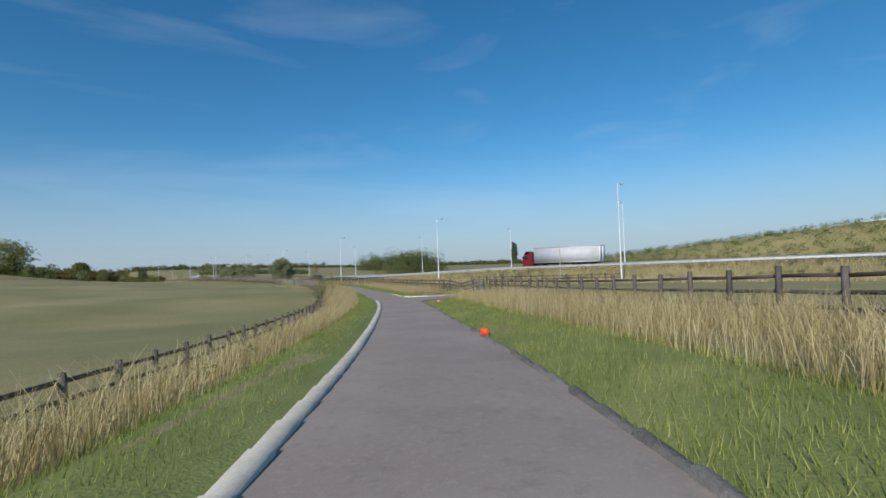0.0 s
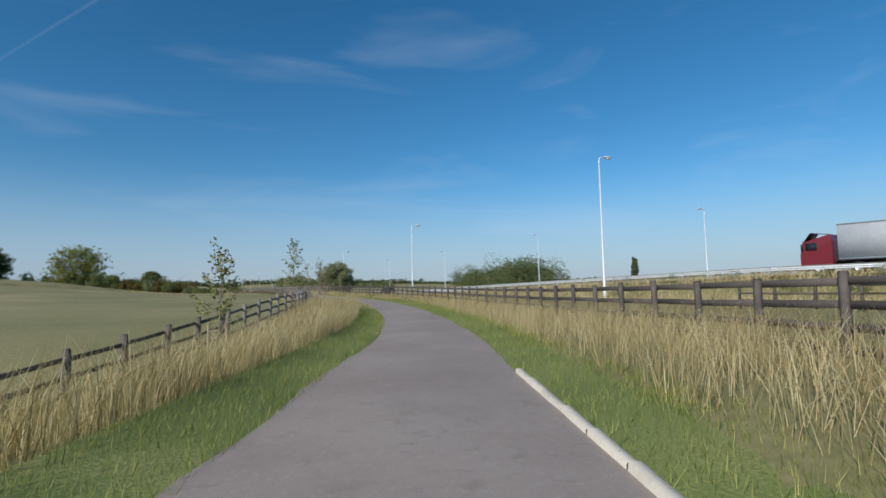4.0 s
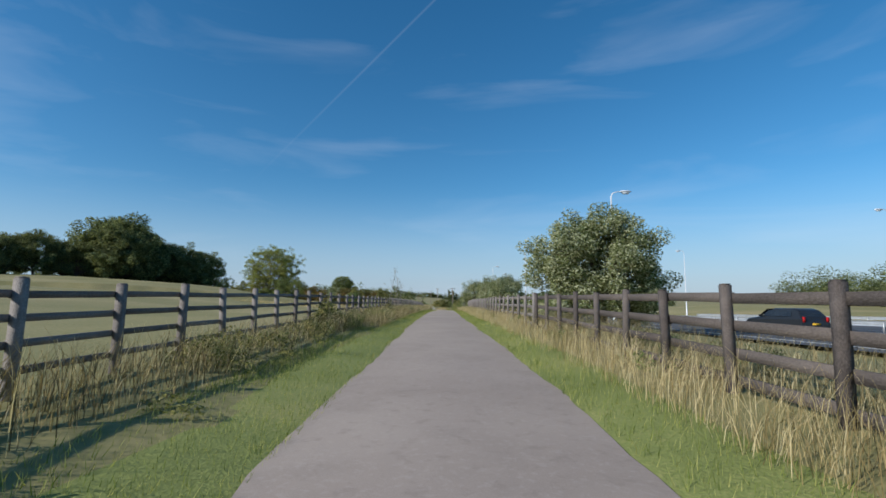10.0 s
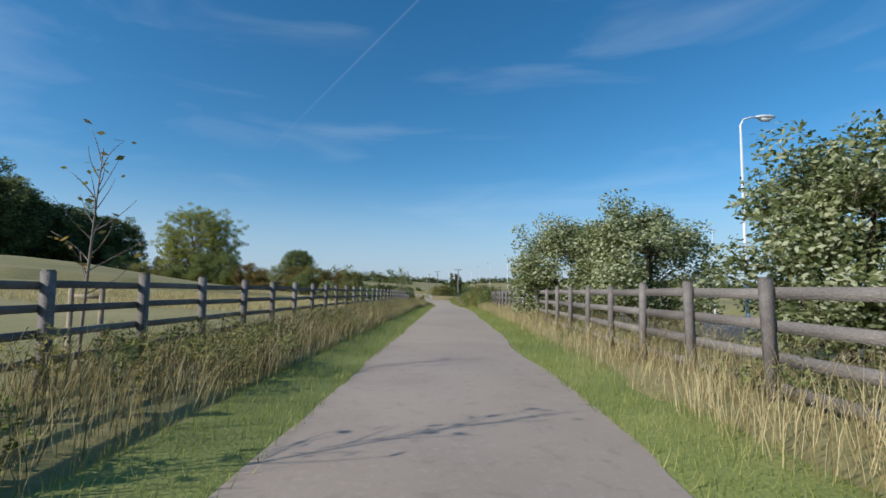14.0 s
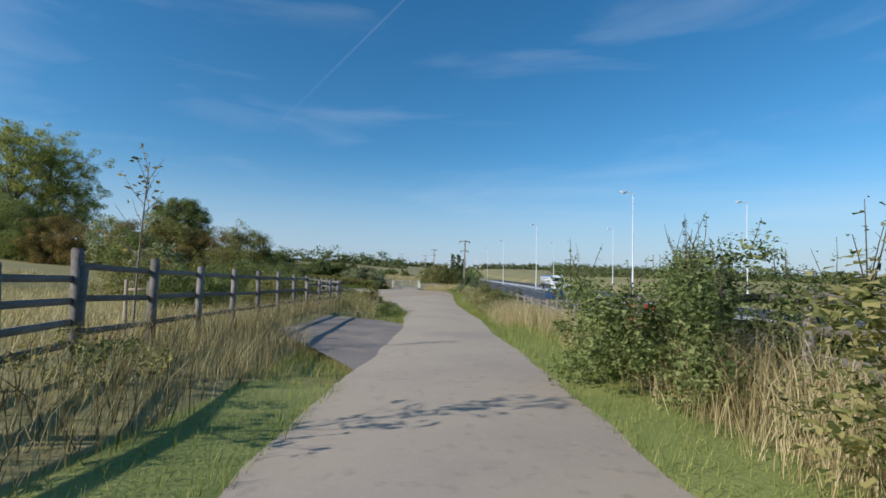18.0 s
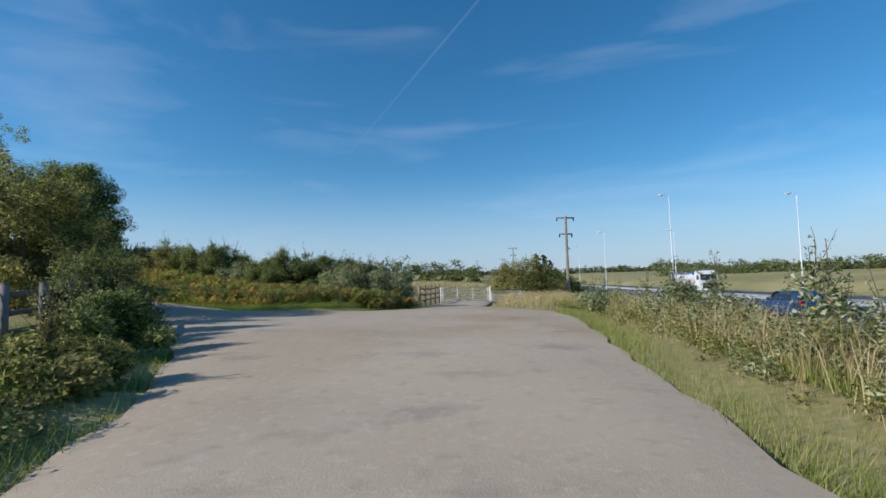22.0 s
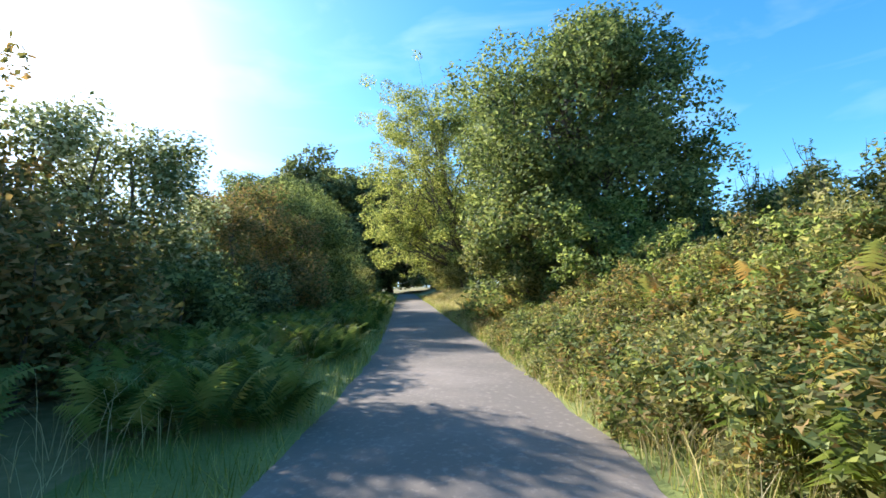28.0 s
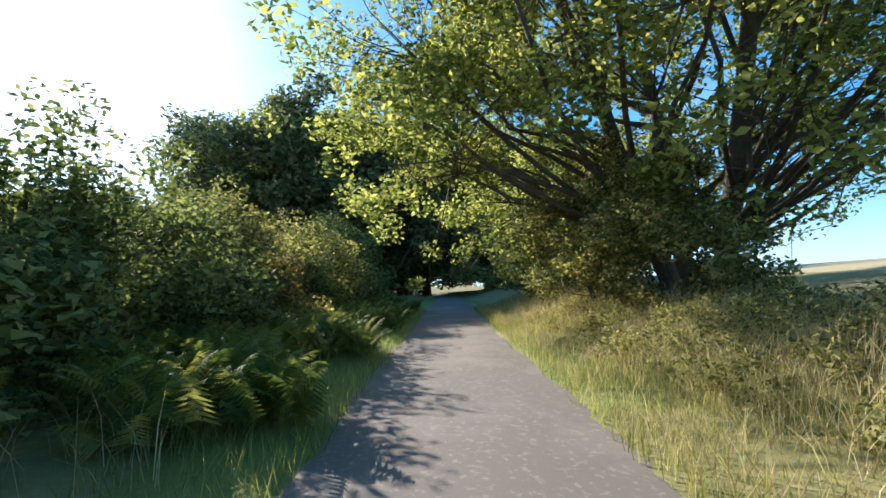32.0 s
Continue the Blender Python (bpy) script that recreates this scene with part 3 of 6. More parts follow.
_all = np.arange(len(LINE))
_main = _all[(LINE[:, 1] < 84) & (LINE[:, 0] > -60) & (LINE[:, 1] > -190)]
_y = LINE[_main, 1]
turf(_main[_y < -69], -1.5, -3.5, "green turf verge left of the track")
turf(_main[(_y > -50) & (_y < 69.5)], -1.45, -3.0, "green turf verge left of the track")
turf(_main[_y < -122], 1.5, 4.8, "rough green turf verge right of the track")
turf(_main[_y > -112.5], 1.45, 3.0, "green turf verge right of the track")
_lane = _all[(LINE[:, 0] < -17) & (LINE[:, 1] > 100)]
turf(_lane, -1.1, -2.9, "shaded turf verge of the lane")
turf(_lane, 1.1, 3.2, "turf verge of the lane")

# ---- motorway ----
my = np.concatenate([np.arange(-420, 300, 6.0), np.arange(300, 900, 30.0)])


def across(name, xa, xb, dz, material, label="", kind="structure"):
    n = len(my)
    v = np.empty((2 * n, 3))
    v[0::2] = np.stack([xa, my, motorway_z(my) + dz], 1)
    v[1::2] = np.stack([xb, my, motorway_z(my) + dz], 1)
    i = np.arange(n - 1) * 2
    ob = new(name, quiet_mesh(name, v, np.stack([i, i + 1, i + 3, i + 2], 1), material, True))
    return tagged(ob, label, "motorway" if kind == "structure" else "", kind=kind)


nx_, mx_, fx_ = near_x(my), middle_x(my), far_x(my)
across("motorway", nx_, fx_, 0.06, M_MOTORWAY, "dark asphalt motorway carriageways with white lines")
bag = Bag()
for off in (nx_ + 1.2, mx_ - 1.3, mx_ + 1.3, fx_ - 1.2):
    v = np.empty((2 * len(my), 3))
    v[0::2], v[1::2] = np.stack([off - 0.1, my, motorway_z(my) + 0.075], 1), np.stack([off + 0.1, my, motorway_z(my) + 0.075], 1)
    i = np.arange(len(my) - 1) * 2
    bag.quads(v, np.stack([i, i + 1, i + 3, i + 2], 1))
for y in np.arange(-250, 420, 9.0):
    n_, m_, f_ = float(near_x(y)), float(middle_x(y)), float(far_x(y))
    for off in (n_ + 1.2 + (m_ - n_ - 2.5) / 3, n_ + 1.2 + (m_ - n_ - 2.5) * 2 / 3, m_ + 1.3 + (f_ - m_ - 2.5) / 3, m_ + 1.3 + (f_ - m_ - 2.5) * 2 / 3):
        z = float(motorway_z(y)) + 0.075
        bag.quads([[off - 0.07, y, z], [off + 0.07, y, z], [off + 0.07, y + 2.2, z], [off - 0.07, y + 2.2, z]], [[0, 1, 2, 3]])
tagged(new("road_marking", bag.mesh("road_marking", M_WHITE)), "white painted edge lines and lane dashes", "road marking", kind="structure")


# ---- steel barriers ----
def crash_barrier(xs, y0, y1, label, step=3.2):
    base = new("crash_barrier")
    tagged(base, label, "crash barrier", "barriers along the motorway")
    ys = np.arange(y0, y1 + 0.1, step)
    xv, zv = xs(ys), motorway_z(ys)
    base.location = (xv[0], ys[0], zv[0])
    prof = np.array([[-0.02, 0.44], [0.05, 0.50], [0.05, 0.56], [-0.01, 0.60], [0.05, 0.64], [0.05, 0.70], [-0.02, 0.76]])
    v = np.stack([np.stack([xv + p[0] - xv[0], ys - ys[0], zv + p[1] - zv[0]], 1) for p in prof], 1)
    a = (np.arange(len(ys) - 1)[:, None] * 7 + np.arange(6)[None]).ravel()
    add_part("rail", quiet_mesh("rail", v.reshape(-1, 3), np.stack([a, a + 1, a + 8, a + 7], 1), M_GALV, True), base)
    post_me = Bag().box((0.09, 0.06, 0.8), pose(0, 0, 0.33)).mesh("post", M_GALV)
    for x, y, z in zip(xv, ys, zv):
        add_part("post", post_me, base, m=pose(x - xv[0] - 0.08, y - ys[0], z - zv[0]))


crash_barrier(lambda y: middle_x(y) - 0.45, -150, 330, "galvanised steel crash barrier in the central reservation")
crash_barrier(lambda y: middle_x(y) + 0.5, -150, 330, "galvanised steel crash barrier in the central reservation")
crash_barrier(lambda y: far_x(y) + 1.2, -200, 40, "galvanised steel crash barrier on the far verge")
# barrier and road on top of the high bank
_by = np.arange(-330, -66, 3.2)
_bx = far_x(_by) + 16 + np.clip((-55 - _by) * 0.14, 0, 16)
_bz = ground_z(_bx, _by)
bb = tagged(new("crash_barrier"), "steel crash barrier along the top of a grass bank", "crash barrier", "barriers along the motorway")
bb.location = (_bx[0], _by[0], _bz[0])
_v = np.stack([np.stack([_bx - _bx[0], _by - _by[0], _bz - _bz[0] + h], 1) for h in (0.45, 0.78)], 1)
_a = np.arange(len(_by) - 1) * 2
add_part("rail", quiet_mesh("rail", _v.reshape(-1, 3), np.stack([_a, _a + 1, _a + 3, _a + 2], 1), M_GALV), bb)
_pm = Bag().box((0.09, 0.06, 0.9), pose(0, 0, 0.3)).mesh("post", M_GALV)
for x, y, z in zip(_bx, _by, _bz):
    add_part("post", _pm, bb, m=pose(x - _bx[0] + 0.08, y - _by[0], z - _bz[0]))
crash_barrier(lambda y: near_x(y) - 1.3, -190, -45, "galvanised steel crash barrier beside the near lanes")


# ---- street lamps ----
def street_lamp_at(x, y, z, top, turn, label):
    """A tall tapered column with one curved arm and a flat lantern. turn: degrees of the arm about the column."""
    h = top - z
    base = new("street_lamp")
    tagged(base, label, "street lamp", "lamps along the motorway")
    base.matrix_basis = pose(x, y, z, 0, 0, turn)
    add_part("column", Bag().tube([[0, 0, -0.2], [0, 0, 1.6], [0, 0, 1.65], [0, 0, h - 0.9]], [0.12, 0.12, 0.085, 0.05], 10).mesh("column", M_LAMP, True), base)
    add_part("arm", Bag().tube([[0, 0, h - 0.9], [0, 0, h - 0.35], [0.12, 0, h - 0.1], [0.45, 0, h], [0.75, 0, h + 0.02]], [0.05, 0.045, 0.04, 0.035, 0.035], 8).mesh("arm", M_LAMP, True), base)
    prof = Bag()
    xs = np.array([0.62, 0.72, 0.95, 1.25, 1.42, 1.5])
    wid, up, dn = np.array([0.05, 0.11, 0.17, 0.17, 0.12, 0.03]), np.array([0.05, 0.10, 0.13, 0.12, 0.08, 0.03]), np.array([0.03, 0.03, 0.03, 0.03, 0.03, 0.02])
    a = np.arange(8) * np.pi / 4
    v = np.stack([np.repeat(xs[:, None], 8, 1), wid[:, None] * np.cos(a), h + np.where(np.sin(a) > 0, up[:, None] * np.sin(a), dn[:, None] * np.sin(a))], 2)
    f = [[i * 8 + j, i * 8 + (j + 1) % 8, i * 8 + 8 + (j + 1) % 8, i * 8 + 8 + j] for i in range(5) for j in range(8)]
    prof.quads(v.reshape(-1, 3), f)
    lan = add_part("lantern", prof.mesh("lantern", M_LAMP, True), base)
    add_part("bowl", Bag().tube([[0.78, 0, h - 0.02], [0.9, 0, h - 0.06], [1.25, 0, h - 0.06], [1.36, 0, h - 0.02]], [0.05, 0.12, 0.12, 0.05], 8).mesh("bowl", M_LAMPGLASS, True), lan)
    return base


NEAR_LAMPS = [(15.9, -118.2, 12.2), (12.3, -82.6, 10.5), (12.6, -42.8, 9.4), (12.5, -4.6, 7.9), (12.8, 32.9, 7.3), (12.3, 73.1, 8.0)]
for x, y, t in NEAR_LAMPS:
    street_lamp_at(x, y, gz(x, y), t, 0, "tall pale steel street lamp on the near motorway verge")
for x, y, t in [(40.5, -104.8, 12.5), (21.6, 114.2, 8.6), (21.0, 164.3, 10.1), (20.4, 214, 10.0), (20.2, 264, 10.2), (20, 330, 10.4)]:
    street_lamp_at(x, y, float(motorway_z(y)), t, 180, "tall pale steel street lamp in the central reservation")
for x, y, t in [(50.8, -66.2, 10.6), (52.8, -24.1, 11.0), (45.9, 9.1, 9.4), (43.5, 46, 9.0), (40.5, 84, 9.2), (39.0, 121.9, 9.1), (37.6, 165, 9.6), (36.6, 215, 9.8), (60, -150, 12)]:
    street_lamp_at(x, y, gz(x, y), t, 180, "tall pale steel street lamp on the far motorway verge")

# ---- timber fences ----
POST_H, RAILS = 1.36, (0.42, 0.78, 1.16)
def fence_run(pts, label, wood, post_h=POST_H, rails=RAILS, gap=1.8, rail_h=0.095, rail_side=1.0):
    """Post and rail fence along a line of (x, y): each post and each rail a piece of its own."""
    p = np.asarray(pts, float)
    s = np.concatenate([[0], np.cumsum(np.linalg.norm(np.diff(p, axis=0), axis=1))])
    n = max(2, int(round(s[-1] / gap)) + 1)
    q = np.linspace(0, s[-1], n)
    x, y = np.interp(q, s, p[:, 0]), np.interp(q, s, p[:, 1])
    z = ground_z(x, y)
    base = tagged(new("timber_fence"), label, "fence", "fences along the track")
    base.location = (x[0], y[0], z[0])
    post_me = Bag().box((0.10, 0.12, post_h + 0.3), pose(0, 0, (post_h - 0.3) / 2)).box((0.085, 0.105, 0.02), pose(0, 0, post_h + 0.01)).mesh("post", wood)
    rail_me = Bag().box((1.0, 0.04, rail_h)).mesh("rail", wood)
    r = random.Random(int(abs(x[0] * 7 + y[0] * 13)))
    dirs = np.arctan2(np.gradient(y), np.gradient(x))
    for i in range(n):
        add_part("post", post_me, base, m=pose(x[i] - x[0], y[i] - y[0], z[i] - z[0] + r.uniform(-0.05, 0.04), r.uniform(-1.6, 1.6), r.uniform(-1.6, 1.6), math.degrees(dirs[i])))
    for i in range(n - 1):
        a, b = Vector((x[i], y[i], z[i])), Vector((x[i + 1], y[i + 1], z[i + 1]))
        d = b - a
        yaw, pit, ln = math.degrees(math.atan2(d.y, d.x)), -math.degrees(math.atan2(d.z, math.hypot(d.x, d.y))), d.length
        out = Vector((-d.y, d.x, 0)).normalized() * 0.075 * rail_side
        mid = (a + b) / 2 + out - Vector((x[0], y[0], z[0]))
        for k, h in enumerate(rails):
            m = pose(mid.x, mid.y, mid.z + h + r.uniform(-0.012, 0.012), 0, pit + r.uniform(-0.5, 0.5), yaw)
            add_part("rail", rail_me, base, m=m @ Matrix.Diagonal((ln + 0.03, 1, 1, 1)))
    return base


def off_line(y0, y1, d0, d1=None, step=6.0):
    """Points at a distance from the road's middle, between two places along it."""
    idx = between(y0, y1)
    idx = idx[idx < np.where(LINE[:, 1] < 92)[0].max() + 1]
    d = np.linspace(d0, d0 if d1 is None else d1, len(idx))
    p = LINE[idx, :2] + RIGHT[idx] * d[:, None]
    return np.concatenate([p[::int(step * 2)], p[-1:]]) if (len(p) - 1) % int(step * 2) > 2 else p[::int(step * 2)]


FOUR = (0.30, 0.61, 0.92, 1.21)
WIDE = (0.14, 0.49, 0.85, 1.22)
fence_run(off_line(-165, -96, -7.0), "dark timber post and rail fence half sunk in dry grass", M_DARKWOOD)
fence_run(np.concatenate([off_line(-96, -64, -7.0, -6.6), [(-7.3, -61.6)]]), "weathered timber post and rail fence above tall dry grass", M_WOOD)
fence_run(np.concatenate([[(-6.6, -53.0)], off_line(-46, 66, -5.2, -4.6), [(-4.4, 69.0)]]), "weathered timber post and rail fence beside a pasture", M_WOOD, rails=FOUR)
fence_run([(-4.4, 69.0), (-4.9, 74.0), (-5.1, 78.5), (-5.3, 84.0)], "weathered timber fence along the back of a worn apron", M_WOOD, post_h=1.62, rails=(0.46, 0.94, 1.42), gap=2.2)
fence_run([(-5.3, 84.0), (-5.0, 89), (-5.8, 94), (-8.4, 99.2), (-11.8, 104.8), (-13.2, 106.6)], "weathered timber fence among brambles", M_WOOD)
fence_run(off_line(-165, -117.6, 8.9), "dark timber post and rail fence behind tall dry grass", M_DARKWOOD, rail_side=-1)
fence_run(np.concatenate([[(-10.6, -116.6)], off_line(-110, -95, 7.2, 5.7), off_line(-91, -66, 5.4, 3.9), off_line(-60, -20, 3.7, 3.65)]), "dark timber post and rail fence beside the track", M_DARKWOOD, rails=WIDE, rail_h=0.135, rail_side=-1)
fence_run(off_line(-20, 57, 3.65, 3.6), "grey weathered timber post and rail fence beside the motorway", M_WOOD, rails=WIDE, rail_h=0.135, rail_side=-1)
fence_run(off_line(57, 92, 3.9, 5.0), "grey timber post and rail fence half hidden by grass", M_WOOD, rails=WIDE, rail_h=0.135, rail_side=-1)
fence_run([(9.0, -122), (7.6, -108), (8.4, -96)], "dark timber fence on the motorway verge", M_DARKWOOD)
fence_run([(-6.3, 123.0), (-6.2, 129.8)], "short brown timber fence beside the white gate", M_POLE)
fence_run([(-12.5, 127.5), (-6.3, 123.0)], "short brown timber fence behind the bracken", M_POLE)
# ---- trees and bushes ----
def leaf_cloud(bag, centres, radii, count, size, r, flat=0.5, droop=0.0, heart=None, tri=False):
    """Small leaf blades scattered in soft clumps."""
    centres, radii = np.asarray(centres, float), np.asarray(radii, float)
    w = radii ** 2
    k = r.choice(len(centres), count, p=w / w.sum())
    d = r.normal(size=(count, 3))
    d /= np.linalg.norm(d, axis=1)[:, None]
    rad = radii[k] * (0.35 + 0.75 * r.random(count) ** 0.6)
    c = centres[k] + d * rad[:, None] * np.array([1, 1, 0.8])
    u = r.normal(size=(count, 3))
    u[:, 2] = u[:, 2] * flat - droop
    u /= np.linalg.norm(u, axis=1)[:, None]
    nrm = d * 0.9 + r.normal(size=(count, 3)) * 0.5 + np.array([0, 0, 0.35])
    if heart is not None:
        out = c - np.asarray(heart, float)
        nrm += 0.9 * out / (np.linalg.norm(out, axis=1)[:, None] + 1e-6)
    v = np.cross(nrm, u)
    v /= np.linalg.norm(v, axis=1)[:, None] + 1e-9
    s = size * (0.65 + 0.7 * r.random(count))[:, None]
    if tri:
        leaf = np.stack([c - u * s + v * s * 0.5, c - u * s - v * s * 0.5, c + u * s], 1)
        bag.quads(leaf.reshape(-1, 3), np.arange(count * 3).reshape(-1, 3))
        return bag
    quad = np.stack([c - u * s, c + v * s * 0.52 - u * s * 0.1, c + u * s, c - v * s * 0.52 - u * s * 0.1], 1)
    bag.quads(quad.reshape(-1, 3), np.arange(count * 4).reshape(-1, 4))
    return bag


def limb(bag, a, b, ra, rb, r, bend=0.12, sides=6, n=5):
    a, b = np.asarray(a, float), np.asarray(b, float)
    ln = np.linalg.norm(b - a)
    t = np.linspace(0, 1, n)[:, None]
    p = a * (1 - t) + b * t + np.sin(t * np.pi) * r.normal(0, bend, 3) * ln
    bag.tube(p, np.linspace(ra, rb, n), sides)
    return p


def tree_at(x, y, h, wide, label, leaf, leaves=6000, size=0.10, trunk=0.16, low=0.25, clumps=26, stems=1, seed=0, name="tree", bark=None, tall=1.0, lean=(0, 0), category="tree", group="", z=None, lumps=4, tuft=(0.12, 0.22)):
    """A tree: trunk, limbs out to every clump of leaves, an uneven crown with gaps."""
    r = np.random.default_rng(seed + 101)
    base = tagged(new(name), label, category, group)
    base.location = (x, y, (gz(x, y) if z is None else z) - 0.05)
    wood, crown = Bag(), Bag()
    c0, hc = h * low, h * (1 - low)
    cen, rad = [], []
    for i in range(clumps):
        u = (i + r.random()) / clumps
        zc = c0 + hc * (0.06 + 0.80 * u)
        prof = math.sqrt(max(0.04, 1 - ((u - 0.42) / 0.62) ** 2))
        ang = i * 2.39996 + r.normal(0, 0.5)
        rr = wide * prof * (0.25 + 0.75 * r.random() ** 0.5)
        cen.append((rr * math.cos(ang) + lean[0] * u, rr * math.sin(ang) + lean[1] * u, zc))
        rad.append(wide * r.uniform(0.24, 0.42) * (1.0 if u < 0.8 else 0.85))
    tops = []
    for s in range(stems):
        ang = s * 2 * math.pi / max(stems, 1) + 0.7
        off = 0.0 if stems == 1 else trunk * 2.0
        a = (off * math.cos(ang), off * math.sin(ang), -0.1)
        out = (0.5 if stems == 1 else 0.34) * wide * (0 if stems == 1 else 1)
        b = (lean[0] * 0.6 + out * math.cos(ang) + r.normal(0, 0.03) * h, lean[1] * 0.6 + out * math.sin(ang) + r.normal(0, 0.03) * h, c0 + hc * r.uniform(0.62, 0.8))
        tops.append(limb(wood, a, b, trunk, trunk * 0.25, r, 0.05, 8))
    subs, srad = [], []
    for c in cen:
        c = np.array(c)
        st = min(tops, key=lambda p: np.hypot(p[3, 0] - c[0], p[3, 1] - c[1]) + r.uniform(0, 0.2) * wide)
        far = np.hypot(c[0] - st[2, 0], c[1] - st[2, 1])
        zz = np.clip(c[2] - 0.75 * far - r.uniform(0, 0.08) * h, max(0.08 * h, 0.5 * c0), st[-1, 2])
        a = np.array([np.interp(zz, st[:, 2], st[:, k]) for k in range(3)])
        ra = max(0.012, trunk * 0.36 * (1 - 0.7 * zz / h))
        mid = (a + c) / 2 + np.array([(c[0] - a[0]) * 0.12, (c[1] - a[1]) * 0.12, r.uniform(-0.02, 0.05) * h])
        limb(wood, a, mid, ra, ra * 0.6, r, 0.05, 5, 4)
        limb(wood, mid, c, ra * 0.6, 0.010, r, 0.07, 4, 4)
        for _ in range(lumps):
            q = c + r.normal(0, 0.16, 3) * wide * np.array([1, 1, 0.8])
            q[2] = max(q[2], 0.25)
            limb(wood, mid * 0.35 + c * 0.65, q, ra * 0.3, 0.006, r, 0.1, 3, 3)
            subs.append(q)
            srad.append(wide * r.uniform(*tuft))
    leaf_cloud(crown, subs, srad, leaves, size, r, heart=(lean[0] * 0.5, lean[1] * 0.5, c0 + hc * 0.4), tri=size > 0.15)
    add_part("trunk", wood.mesh("trunk", bark or M_BARK, True), base)
    add_part("crown", crown.mesh("crown", leaf), base)
    return base


def bush_at(x, y, length, depth, h, label, leaf, leaves=5000, size=0.07, turn=0.0, seed=0, name="bush", spikes=12, category="bush", group=""):
    """A shrub or stretch of hedge: lumpy mass of leaves on thin stems, with shoots above."""
    r = np.random.default_rng(seed + 577)
    base = tagged(new(name), label, category, group)
    base.matrix_basis = pose(x, y, gz(x, y) - 0.05, 0, 0, turn)
    n = max(8, int(length * depth * 3.6))
    cen, rad = [], []
    ca, sa = math.cos(radians(turn)), math.sin(radians(turn))
    z0 = gz(x, y)
    for i in range(n):
        px, py = ((i * 0.618034) % 1 - 0.5 + r.normal(0, 0.03)) * length, r.uniform(-0.5, 0.5) * depth
        edge = 1 - (0.2 if name == "hedge" else 0.38) * abs(px / length * 2) ** 3 - 0.22 * abs(py / depth * 2) ** 2
        top = h * edge * (0.95 + 0.07 * math.sin(px * 1.9 + seed) + r.uniform(-0.05, 0.05))
        dz = gz(x + px * ca - py * sa, y + px * sa + py * ca) - z0 if length > 5 else 0
        for zc in np.arange(min(0.3, top * 0.4), top, 0.5):
            cen.append((px + r.normal(0, 0.2), py + r.normal(0, 0.2), dz + max(0.15, zc * 0.9 + r.uniform(-0.28, 0.28))))
            rad.append(r.uniform(0.3, 0.5))
    bag, wood = Bag(), Bag()
    leaf_cloud(bag, cen, np.array(rad) * 0.55, leaves // 6, size * 1.6, r, tri=True)
    leaf_cloud(bag, cen, np.array(rad) * 0.95, leaves, size, r, heart=(0, 0, h * 0.2), tri=True)
    hi = [c for c in cen if c[2] > h * 0.55]
    for i in range(spikes):
        c = np.array(hi[r.integers(len(hi))]) if hi else np.array([0, 0, h * 0.7])
        tip = c + np.array([r.normal(0, 0.14), r.normal(0, 0.14), r.uniform(0.3, 0.85)])
        limb(wood, c, tip, 0.008, 0.003, r, 0.04, 4)
        k = r.random(14)[:, None]
        leaf_cloud(bag, c * (1 - k) + tip * k, np.full(14, 0.05), 16, size * 0.7, r, tri=True)
    for i in range(int(6 + length * 2)):
        c = np.array(cen[r.integers(len(cen))])
        limb(wood, (c[0] * 0.8, c[1] * 0.6, -0.1), c, 0.03, 0.008, r, 0.08, 5)
    tagged(add_part("stem", wood.mesh("stem", M_BARK, True), base), kind="stuff")
    add_part("foliage", bag.mesh("foliage", leaf), base)
    return base


def sapling_at(x, y, h, label, leaf, leaves, seed, stake=True, lean=(0.0, 0.0)):
    """A young staked tree with thin upright twigs and few leaves."""
    r = np.random.default_rng(seed + 900)
    base = tagged(new("sapling"), label, "sapling", "young trees along the fence")
    base.location = (x, y, gz(x, y))
    wood, crown = Bag(), Bag()
    top = (lean[0], lean[1], h)
    p = limb(wood, (0, 0, -0.1), top, 0.028, 0.006, r, 0.015, 6)
    cen = []
    for i in range(18):
        t = 0.34 + 0.62 * i / 18
        a = np.array([lean[0] * t, lean[1] * t, h * t])
        ang = i * 2.4
        ln = h * 0.27 * (1.15 - t) * r.uniform(0.7, 1.2)
        b = a + np.array([math.cos(ang) * ln, math.sin(ang) * ln, h * 0.13 + r.uniform(0, 0.15)])
        limb(wood, a, b, 0.010, 0.003, r, 0.06, 4)
        for k in (0.4, 0.7, 1.0):
            cen.append(a * (1 - k) + b * k)
    leaf_cloud(crown, cen, np.full(len(cen), 0.13), int(leaves * 0.7), 0.058, r)
    add_part("trunk", wood.mesh("trunk", M_TWIG, True), base)
    add_part("crown", crown.mesh("crown", leaf), base)
    if stake:
        st = Bag()
        for sx in (-0.22, 0.22):
            st.tube([[sx, 0.1, -0.2], [sx, 0.1, 1.25]], 0.035, 6)
        st.box((0.5, 0.02, 0.06), pose(0, 0.1, 1.05))
        add_part("stake", st.mesh("stake", M_STAKE), base, "rough timber tree stakes")
    return base


